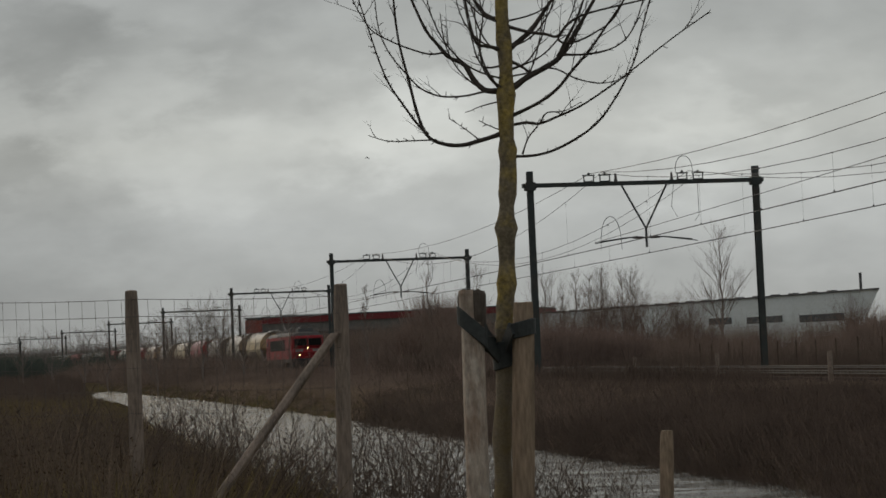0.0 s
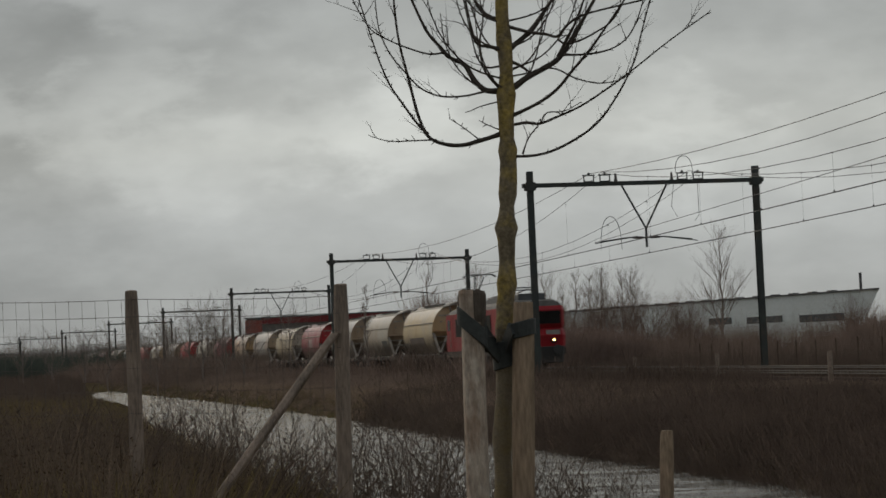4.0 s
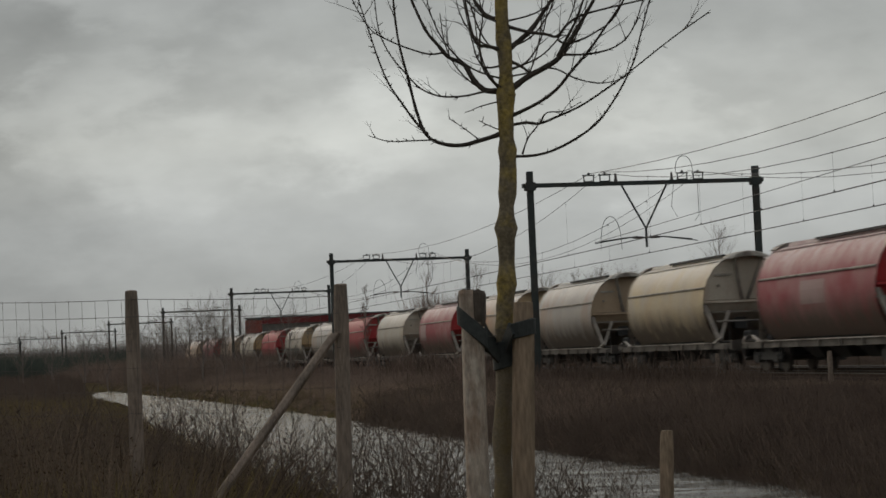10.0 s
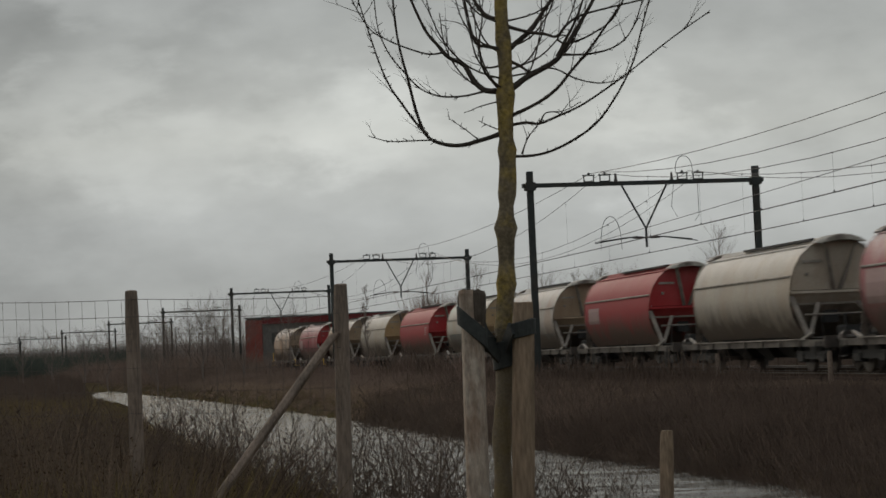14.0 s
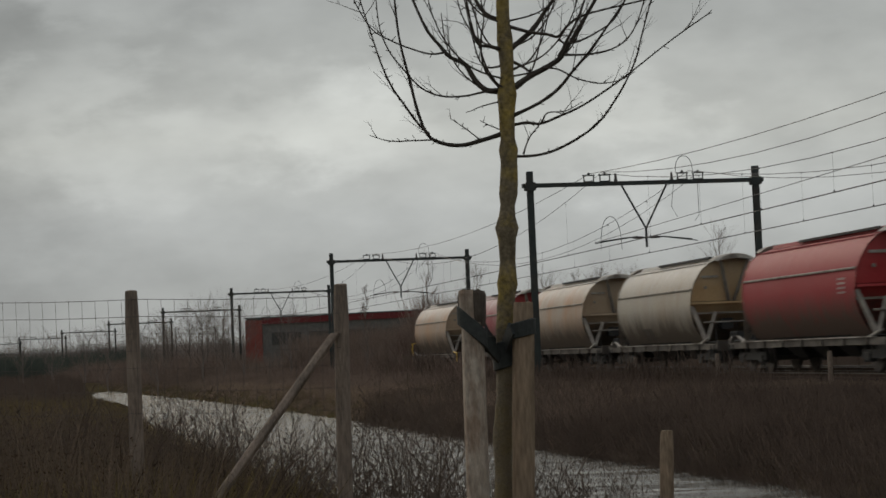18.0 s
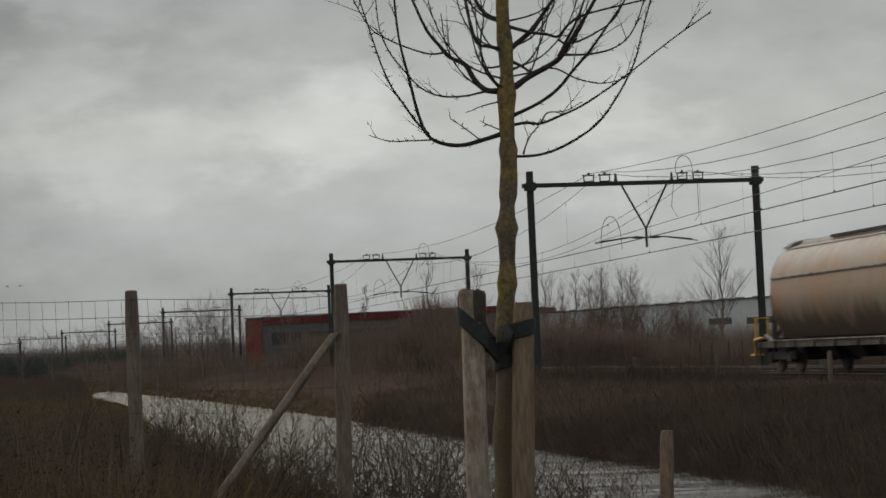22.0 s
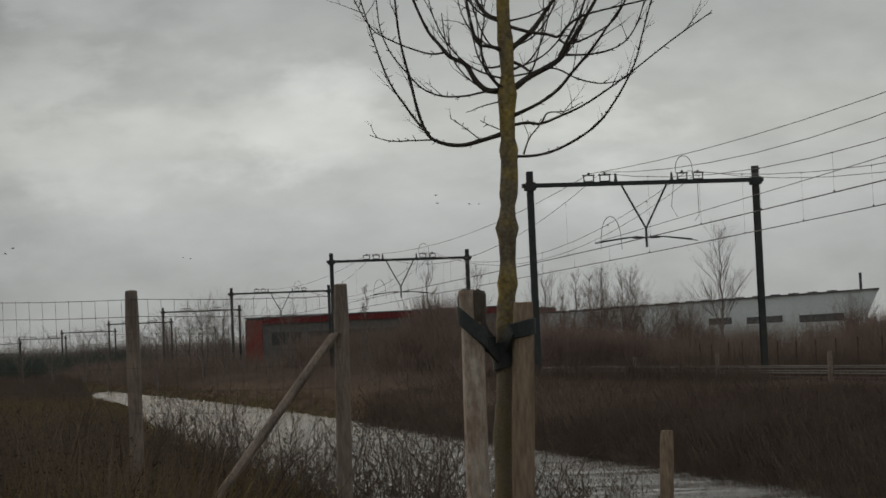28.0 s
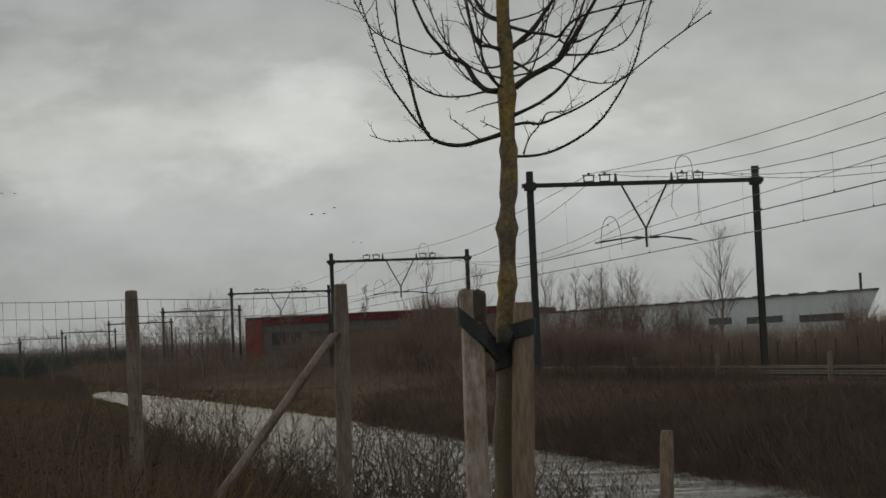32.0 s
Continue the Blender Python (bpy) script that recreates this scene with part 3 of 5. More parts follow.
def build_wagon(paint, end_paint):
    """A bogie hopper wagon: a barrel-sided bin on an open frame, sloping bin ends propped by struts, roof hatch and end hoods."""
    w = thing("hopper_wagon", "", "freight wagon", "hopper wagons of the goods train")
    L, LEAN = 4.8, 0.28
    body = Geo()
    body.loft([barrel_ring(-L, 0, -LEAN), barrel_ring(-L / 3), barrel_ring(L / 3), barrel_ring(L, 0, LEAN)], cap=False)
    b = part("bin_shell", body, paint, w, smooth=True)
    for sgn in (-1, 1):
        # pale colour stands in for the light caught along the rib's top
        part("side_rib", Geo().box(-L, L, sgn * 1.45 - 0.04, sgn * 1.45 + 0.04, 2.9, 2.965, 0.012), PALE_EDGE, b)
        part("eaves_rib", Geo().box(-L - 0.15, L + 0.15, sgn * 0.86 - 0.03, sgn * 0.86 + 0.03, 3.8, 3.85, 0.01), paint, b)
    for sgn in (-1, 1):
        x = sgn * L
        e = Geo()
        upper = [p for p in barrel_ring(x - sgn * 0.02, -0.02, sgn * LEAN) if p[2] >= 2.45]
        e.add(upper, [tuple(range(len(upper)))])
        e.loft([[(x - sgn * 0.02, -1.47, 2.44), (x - sgn * 0.02, 1.47, 2.44), (x - sgn * 0.05, 1.47, 2.44), (x - sgn * 0.05, -1.47, 2.44)],
                [(x - sgn * 0.3, -1.45, 2.08), (x - sgn * 0.3, 1.45, 2.08), (x - sgn * 0.34, 1.45, 2.08), (x - sgn * 0.34, -1.45, 2.08)],
                [(x - sgn * 1.7, -1.0, 1.06), (x - sgn * 1.7, 1.0, 1.06), (x - sgn * 1.74, 1.0, 1.06), (x - sgn * 1.74, -1.0, 1.06)]])
        end = part("end_wall", e, end_paint, w)
        part("end_rail", Geo().box(x - 0.05, x + 0.05, -1.46, 1.46, 2.4, 2.48, 0.015), end_paint, end)
        part("end_lip", Geo().box(x - sgn * 0.3 - 0.03, x - sgn * 0.3 + 0.03, -1.44, 1.44, 2.05, 2.12, 0.01), STRUT, end)
        rim = Geo()
        rim.loft([barrel_ring(x - 0.04, 0.025, sgn * LEAN), barrel_ring(x + 0.04, 0.025, sgn * LEAN)], cap=False)
        part("end_rim", rim, paint, end)
        hood = Geo()
        hr = [(-0.8, 3.9), (-0.62, 4.02), (-0.35, 4.11), (0, 4.15), (0.35, 4.11), (0.62, 4.02), (0.8, 3.9), (0.62, 3.93), (0.35, 3.97), (0, 3.99), (-0.35, 3.97), (-0.62, 3.93)]
        hood.loft([[(x + sgn * 0.1, y, z) for y, z in hr], [(x + sgn * 0.66, y, z) for y, z in hr], [(x + sgn * 0.8, 0.85 * y, z - 0.03) for y, z in hr]])
        part("end_hood", hood, PALE_EDGE, end)
        for sy in (-1, 1):
            part("hood_strut", Geo().beam((x + sgn * 0.6, sy * 0.5, 3.92), (x + sgn * 0.06, sy * 0.1, 2.5), 0.12, 0.07), STRUT, w)
            part("side_gusset", Geo().beam((x - sgn * 0.03, sy * 1.43, 2.32), (x + sgn * 0.72, sy * 1.2, 1.06), 0.16, 0.07), STRUT, w)
            part("strut", Geo().beam((x + sgn * 0.72, sy * 1.18, 1.08), (x + sgn * 0.1, sy * 0.62, 2.1), 0.11, 0.08), STRUT, w)
            part("end_step", Geo().beam((x + sgn * 0.55, sy * 1.34, 1.02), (x + sgn * 1.3, sy * 1.3, 1.2), 0.09, 0.05), PALE_EDGE, w)
            part("handrail", Geo().tube([(x + sgn * 2.0, sy * 1.25, 1.05), (x + sgn * 2.0, sy * 1.25, 1.7), (x + sgn * 2.0, sy * 0.5, 1.7), (x + sgn * 2.0, sy * 0.5, 1.05)], 0.018, 5), UNDER, w)
            buf = part("buffer", Geo().tube([(sgn * 7.1, sy * 0.87, 1.02), (sgn * 7.62, sy * 0.87, 1.02)], 0.1, 10), UNDER, w)
            part("buffer_plate", Geo().tube([(sgn * 7.6, sy * 0.87, 1.02), (sgn * 7.68, sy * 0.87, 1.02)], 0.22, 12), WHEEL, buf)
            part("step_iron", Geo().tube([(sgn * 6.85, sy * 1.36, 0.95), (sgn * 6.85, sy * 1.38, 0.5), (sgn * 6.5, sy * 1.38, 0.5), (sgn * 6.5, sy * 1.36, 0.95)], 0.022, 5), UNDER, w)
        part("end_panel", Geo().box(min(x + sgn * 0.16, x + sgn * 0.22), max(x + sgn * 0.16, x + sgn * 0.22), -1.1, -0.5, 3.32, 3.4), PALE_EDGE, end)
        part("end_ring", Geo().tube([(x + sgn * 0.1, -0.95, 2.98), (x + sgn * 0.16, -0.95, 2.98)], 0.06, 8), STRUT, end)
        part("vibrator_box", Geo().box(min(x - sgn * 0.55, x - sgn * 0.9), max(x - sgn * 0.55, x - sgn * 0.9), -0.2, 0.25, 1.5, 1.9, 0.04), UNDER, end)
        part("cross_tube", Geo().tube([(x + sgn * 0.4, -1.15, 1.75), (x + sgn * 0.4, 1.15, 1.75)], 0.035, 6), STRUT, w)
        part("brake_wheel", Geo().tube([(x + sgn * 1.7, 0.9, 1.6), (x + sgn * 1.74, 0.9, 1.6)], 0.2, 10), UNDER, w)
        part("hose", Geo().tube([(sgn * 7.1, 0.3, 1.0), (sgn * 7.4, 0.32, 0.7), (sgn * 7.65, 0.3, 0.72)], 0.03, 5), UNDER, w)
        part("walkway", Geo().box(min(x, x + sgn * 2.2), max(x, x + sgn * 2.2), -1.2, 1.2, 1.04, 1.08), UNDER, w)
        part("brake_gear", Geo().box(min(x + sgn * 1.2, x + sgn * 1.9), max(x + sgn * 1.2, x + sgn * 1.9), -0.5, 0.6, 1.08, 1.4, 0.06), UNDER, w)
    roof = Geo()
    roof.prism([(-0.6, 3.93), (-0.56, 4.05), (-0.3, 4.1), (0.3, 4.1), (0.56, 4.05), (0.6, 3.93)], -L + 0.5, L + 0.1)
    part("roof_hatch", roof, paint, w, "dusty roof hatch")
    part("roof_rail", Geo().box(-L * 0.35, L - 0.1, -0.68, -0.56, 4.0, 4.07), UNDER, w)
    for sgn in (-1, 1):
        part("sole_bar", Geo().box(-7.1, 7.1, sgn * 1.28 - 0.05, sgn * 1.28 + 0.05, 0.8, 1.0), SILL_WHITE, w)
        part("sole_flange", Geo().box(-5.6, 5.6, sgn * 1.32 - 0.06, sgn * 1.32 + 0.06, 1.0, 1.035), PALE_EDGE, w)
        for k in range(7):
            part("sole_stiffener", Geo().box(-5.1 + 1.7 * k - 0.04, -5.1 + 1.7 * k + 0.04, sgn * 1.32 - 0.06, sgn * 1.32 + 0.06, 0.8, 1.0), SILL_WHITE, w)
        part("cross_sill", Geo().box(sgn * 7.05 - 0.08, sgn * 7.05 + 0.08, -1.3, 1.3, 0.75, 1.1), SILL_WHITE, w)
    hop = Geo()
    for x in (-2.2, 0.0, 2.2):
        hop.loft([[(x - 1.0, -1.1, 1.1), (x + 1.0, -1.1, 1.1), (x + 1.0, 1.1, 1.1), (x - 1.0, 1.1, 1.1)],
                  [(x - 0.4, -0.5, 0.45), (x + 0.4, -0.5, 0.45), (x + 0.4, 0.5, 0.45), (x - 0.4, 0.5, 0.45)]])
    part("discharge_chute", hop, UNDER, w)
    for x in (-5.4, 5.4):
        bogie(w, x)
    return w


CREAM, TAN, GREY, WINE = (0.395, 0.352, 0.292), (0.36, 0.26, 0.185), (0.31, 0.285, 0.262), (0.22, 0.03, 0.04)
PAINTS = {
    "yellow": wagon_paint("faded_yellow_paint", (0.45, 0.355, 0.22), rust=(0.4, 0.28, 0.16)), "cream": wagon_paint("dusty_cream_paint", CREAM, rust=(0.34, 0.25, 0.17)),
    "tan": wagon_paint("rusty_tan_paint", TAN, rust=(0.4, 0.2, 0.1)), "grey": wagon_paint("dusty_grey_paint", GREY, rust=(0.33, 0.22, 0.15)),
    "red": wagon_paint("faded_red_paint", WINE, dust=(0.44, 0.37, 0.35), fade=(0.32, 0.18, 0.175)),
    "deep_red": wagon_paint("deep_red_paint", (0.25, 0.014, 0.02), dust=(0.27, 0.06, 0.06), fade=(0.25, 0.03, 0.034)),
    "brown_end": wagon_paint("brown_end_paint", (0.34, 0.25, 0.17), dust=(0.38, 0.3, 0.23), fade=(0.4, 0.29, 0.2), rust=(0.2, 0.12, 0.075)),
    "ochre_end": wagon_paint("ochre_end_paint", (0.41, 0.27, 0.14), dust=(0.43, 0.34, 0.24), fade=(0.42, 0.31, 0.2), rust=(0.3, 0.17, 0.08)),
    "grey_end": wagon_paint("grey_end_paint", (0.42, 0.36, 0.295), dust=(0.45, 0.4, 0.34), fade=(0.4, 0.33, 0.26), rust=(0.24, 0.16, 0.11)),
    "red_end": wagon_paint("red_end_paint", (0.33, 0.024, 0.027), dust=(0.34, 0.08, 0.08), fade=(0.36, 0.06, 0.06)),
}
CONSIST = (("yellow", "ochre_end"), ("cream", "brown_end"), ("grey", "brown_end"), ("red", "red_end"), ("yellow", "grey_end"), ("grey", "brown_end"),
           ("tan", "ochre_end"), ("red", "red_end"), ("cream", "grey_end"), ("deep_red", "red_end"), ("grey", "brown_end"), ("cream", "ochre_end"),
           ("deep_red", "red_end"), ("cream", "ochre_end"), ("tan", "brown_end"), ("red", "red_end"), ("tan", "brown_end"))
WORDS = {"yellow": "faded yellow", "cream": "dusty cream", "tan": "rusty tan", "grey": "dust-grey", "red": "faded red", "deep_red": "deep red"}
models, wagons = {}, []
for shell, end in CONSIST:
    if (shell, end) not in models:
        wagon = build_wagon(PAINTS[shell], PAINTS[end])
        models[shell, end] = wagon
    else:
        wagon = copy_thing(models[shell, end], pose(0, 0, 0))
    tagged(wagon, f"{WORDS[shell]} barrel-sided hopper wagon with {end.replace('_', ' ')}s, dusty and grimy")
    wagons.append(wagon)


def paint_patch(wagon, x0, x1, z0, z1, mat):
    """A repainted or bleached rectangle on the bin's side that faces the path."""
    zs = np.linspace(z1, z0, 6)
    ys = np.interp(zs, [z for y, z in reversed(BARREL)], [y for y, z in reversed(BARREL)])
    ring = [(-y - 0.012, z) for y, z in zip(ys, zs)] + [(-y - 0.002, z) for y, z in zip(ys[::-1], zs[::-1])]
    part("paint_patch", Geo().prism([(float(y), float(z)) for y, z in ring], x0, x1), mat, wagon)


SLATE = wagon_paint("slate_overpaint", (0.105, 0.115, 0.108), dust=(0.16, 0.16, 0.15), fade=(0.14, 0.14, 0.128))
PALE = wagon_paint("bleached_patch", (0.3, 0.2, 0.19), dust=(0.36, 0.28, 0.26), fade=(0.27, 0.16, 0.15))
DUSK = wagon_paint("dull_violet_overpaint", (0.15, 0.12, 0.115), dust=(0.2, 0.18, 0.16), fade=(0.2, 0.16, 0.14))
for number, x0, x1, z0, z1, mat in ((12, -4.2, 3.2, 1.3, 2.12, SLATE), (1, -2.6, 2.0, 1.2, 2.1, DUSK), (1, -4.4, -2.9, 1.2, 1.8, SLATE), (2, 2.4, 4.3, 1.15, 2.1, SLATE),
                                    (4, -1.0, 1.0, 2.05, 2.75, PALE), (8, -4.5, -2.8, 1.9, 2.85, PALE), (10, -4.2, -2.5, 2.0, 2.65, PALE),
                                    (11, -4.5, 4.4, 1.1, 1.75, SLATE), (14, -2.0, -0.6, 1.2, 1.65, SLATE), (16, -4.4, -3.0, 1.9, 2.7, PALE)):
    paint_patch(wagons[number - 1], x0, x1, z0, z1, mat)
for k in range(4):
    paint_patch(wagons[12], 3.5, 4.1, 2.25 + 0.13 * k, 2.31 + 0.13 * k, PALE)
for number, ends in ((16, (1,)), (17, (1, -1))):
    for sgn in ends:
        g = Geo().tube([(sgn * 7.0, -1.36, 0.62), (sgn * 7.0, -1.36, 1.05), (sgn * 6.2, -1.36, 1.12)], 0.05, 6)
        g.box(min(sgn * 6.9, sgn * 7.3), max(sgn * 6.9, sgn * 7.3), -1.42, -1.1, 0.55, 0.62)
        if sgn < 0:
            g.tube([(sgn * 7.0, -1.3, 1.0), (sgn * 7.0, -1.3, 1.75), (sgn * 7.0, -0.9, 1.75), (sgn * 7.0, -0.9, 1.0)], 0.05, 6)
        part("shunter_step", g, YELLOW, wagons[number - 1], "yellow step and handrail")


def build_loco():
    """A four-axle electric locomotive with raked cab fronts."""
    lo = thing("electric_locomotive", "red electric locomotive with grey roof, raised pantograph and lit headlamps", "locomotive")
    # outline of the body seen from the side: x, z; raked noses
    half = 8.15
    side = [(-half, 1.15), (half, 1.15), (half + 0.12, 1.75), (half - 0.18, 2.1), (half - 0.05, 2.3), (half + 0.03, 3.04), (half - 0.1, 3.24), (-half + 0.1, 3.24), (-half - 0.03, 3.04), (-half + 0.05, 2.3), (-half + 0.18, 2.1), (-half - 0.12, 1.75)]
    body = Geo()
    rows = []
    for y, pull in ((-1.48, 0.28), (-1.3, 0.06), (0.0, 0.0), (1.3, 0.06), (1.48, 0.28)):
        rows.append([(x - math.copysign(pull, x), y, z) for x, z in side])
    body.loft(rows)
    b = part("body", body, LOCO_RED, lo)
    part("sill", Geo().box(-half + 0.1, half - 0.1, -1.46, 1.46, 0.78, 1.15, 0.04), LOCO_SILL, lo)
    roof = Geo().prism([(-1.47, 3.2), (1.47, 3.2), (1.3, 3.42), (0.95, 3.58), (-0.95, 3.58), (-1.3, 3.42)], -half + 0.55, half - 0.55)
    r = part("roof", roof, LOCO_GREY, lo)
    for sgn in (1, -1):
        x = sgn * half
        cap = Geo().loft([[(x - sgn * 0.56, -1.47, 3.2), (x - sgn * 0.56, 1.47, 3.2), (x - sgn * 0.56, 0.95, 3.58), (x - sgn * 0.56, -0.95, 3.58)],
                          [(x - sgn * 0.22, -1.4, 3.2), (x - sgn * 0.22, 1.4, 3.2), (x - sgn * 0.34, 0.95, 3.5), (x - sgn * 0.34, -0.95, 3.5)]])
        part("cab_roof", cap, LOCO_GREY, r)
        for sy in (-1, 1):
            y0, y1 = sorted((sy * 0.08, sy * 1.22))
            pane = Geo().loft([[(x - sgn * 0.06 + sgn * 0.035, y0, 2.34), (x - sgn * 0.06 + sgn * 0.035, y1, 2.34), (x + sgn * 0.065, y1, 2.98), (x + sgn * 0.065, y0, 2.98)],
                               [(x - sgn * 0.1, y0, 2.34), (x - sgn * 0.1, y1, 2.34), (x - sgn * 0.03, y1, 2.98), (x - sgn * 0.03, y0, 2.98)]])
            part("windscreen", pane, GLASS_DARK, b)
            part("side_window", Geo().box(min(x - sgn * 0.75, x - sgn * 1.45), max(x - sgn * 0.75, x - sgn * 1.45), sy * 1.485 - 0.02, sy * 1.485 + 0.02, 2.35, 2.95), GLASS_DARK, b)
            door = part("cab_door", Geo().box(min(x - sgn * 1.7, x - sgn * 2.3), max(x - sgn * 1.7, x - sgn * 2.3), sy * 1.485 - 0.012, sy * 1.485 + 0.012, 1.2, 3.1), LOCO_RED, b)
            part("handrail", Geo().tube([(x - sgn * 1.62, sy * 1.52, 1.3), (x - sgn * 1.62, sy * 1.52, 2.4)], 0.02, 5), STRUT, door)
            part("front_plate", Geo().box(x + sgn * 0.02 - 0.03, x + sgn * 0.02 + 0.03, min(sy * 0.45, sy * 1.15), max(sy * 0.45, sy * 1.15), 1.78, 2.02), PLATE, b)
            lens_mat = HEADLAMP if sgn > 0 else GLASS_DARK
            head = part("headlamp", Geo().tube([(x + sgn * 0.0, sy * 0.81, 1.5), (x + sgn * 0.13, sy * 0.81, 1.5)], [0.16, 0.15], 12), LOCO_DARK, b)
            part("lens", Geo().ball((x + sgn * 0.14, sy * 0.81, 1.5), 0.03, 0.065, 0.065), lens_mat, head)
            buf = part("buffer", Geo().tube([(x, sy * 0.87, 1.03), (x + sgn * 0.5, sy * 0.87, 1.03)], 0.1, 10), UNDER, lo)
            part("buffer_plate", Geo().tube([(x + sgn * 0.48, sy * 0.87, 1.03), (x + sgn * 0.55, sy * 0.87, 1.03)], 0.24, 14), UNDER, buf)
        lamp_top = part("headlamp", Geo().tube([(x - sgn * 0.2, 0, 2.1), (x - sgn * 0.02, 0, 2.1)], [0.15, 0.14], 12), LOCO_DARK, b)
        part("lens", Geo().ball((x - sgn * 0.01, 0, 2.1), 0.03, 0.065, 0.065), HEADLAMP if sgn > 0 else GLASS_DARK, lamp_top)
        part("front_skirt", Geo().loft([[(x - sgn * 0.1, -1.4, 1.2), (x - sgn * 0.1, 1.4, 1.2), (x - sgn * 0.1, 1.3, 0.35), (x - sgn * 0.1, -1.3, 0.35)],
                                        [(x + sgn * 0.12, -1.3, 1.18), (x + sgn * 0.12, 1.3, 1.18), (x + sgn * 0.05, 1.2, 0.4), (x + sgn * 0.05, -1.2, 0.4)]]), UNDER, lo)
        part("coupling", Geo().tube([(x, 0, 1.0), (x + sgn * 0.45, 0, 0.95)], 0.07), WHEEL, lo)
    for sy in (-1, 1):
        grille = part("side_grille", Geo().box(-5.1, 4.1, sy * 1.485 - 0.018, sy * 1.485 + 0.018, 1.95, 2.95), LOCO_DARK, b)
        for k in range(7):
            part("slat", Geo().box(-5.05, 4.05, sy * 1.505 - 0.008, sy * 1.505 + 0.008, 2.0 + 0.135 * k, 2.05 + 0.135 * k), LOCO_DARK, grille)
        part("side_badge", Geo().box(-0.3, 0.1, sy * 1.484 - 0.012, sy * 1.484 + 0.012, 1.4, 1.62), PLATE, b)
    gear = Geo()
    gear.loft([[(-4.2, -0.75, 3.55), (-4.2, 0.75, 3.55), (-4.2, 0.7, 3.72), (-4.2, -0.7, 3.72)], [(2.6, -0.75, 3.55), (2.6, 0.75, 3.55), (2.6, 0.7, 3.98), (2.6, -0.7, 3.98)]])
    part("roof_box", gear, ROOF_GEAR, lo)
    part("roof_box", Geo().box(6.2, 7.2, -0.7, 0.7, 3.55, 3.92, 0.05), ROOF_GEAR, lo)
    part("roof_box", Geo().box(-7.6, -6.6, -0.6, 0.6, 3.55, 3.72, 0.05), ROOF_GEAR, lo)

    def pantograph(x, high, name_label):
        base = Geo()
        for y in (-0.55, 0.55):
            base.tube([(x - 0.9, y, 3.72), (x + 0.9, y, 3.72)], 0.04, 5)
        for dx in (-0.8, 0.8):
            for y in (-0.5, 0.5):
                base.tube([(x + dx, y, 3.55), (x + dx, y, 3.72)], 0.08, 6)
        p = part("pantograph", base, ROOF_GEAR, lo, name_label)
        knee = (x - 0.75 if high > 4.5 else x - 1.2, 3.8 + (high - 3.8) * 0.45)
        arm = Geo()
        arm.tube([(x + 0.6, 0, 3.78), (knee[0], 0, knee[1])], 0.085)
        for y in (-0.25, 0.25):
            arm.tube([(knee[0], y * 0.4, knee[1]), (x + 0.15, y, high - 0.15)], 0.04)
        part("arm", arm, ROOF_GEAR, p)
        h = Geo()
        for dx in (-0.18, 0.18):
            h.tube([(x + 0.15 + dx, -0.95, high - 0.16), (x + 0.15 + dx, -0.75, high - 0.02), (x + 0.15 + dx, 0.75, high - 0.02), (x + 0.15 + dx, 0.95, high - 0.16)], 0.03, 5)
        h.tube([(x - 0.03, -0.4, high - 0.1), (x + 0.33, -0.4, high - 0.1)], 0.025, 5)
        h.tube([(x - 0.03, 0.4, high - 0.1), (x + 0.33, 0.4, high - 0.1)], 0.025, 5)
        part("contact_strip", h, ROOF_GEAR, p)
    pantograph(-5.2, 5.46, "raised pantograph")
    pantograph(4.6, 4.32, "lowered pantograph")
    for x in (-4.85, 4.85):
        bogie(lo, x, 2.8, 0.62)
    part("switch_gear", Geo().box(3.3, 5.6, -0.45, 0.45, 3.56, 3.86, 0.06), ROOF_GEAR, lo)
    for k in range(5):
        part("insulator", Geo().tube([(3.2 + 0.55 * k, -0.62, 3.56), (3.2 + 0.55 * k, -0.62, 3.86)], [0.09, 0.06], 8), PORCELAIN, lo)
    part("roof_cable", Geo().tube([(-4.6, -0.3, 3.8), (-3.8, -0.3, 3.95), (2.4, -0.3, 4.05), (3.4, -0.3, 3.95)], 0.025, 5), ROOF_GEAR, lo)
    part("roof_hoop", Geo().tube([(5.6, -0.6, 3.6), (5.75, -0.6, 4.15), (5.75, 0.6, 4.15), (5.6, 0.6, 3.6)], 0.035, 5), ROOF_GEAR, lo)
    tank = Geo().box(-2.3, 2.3, -1.3, 1.3, 0.45, 0.85, 0.08)
    part("equipment_box", tank, UNDER, lo)
    return lo


loco = build_loco()


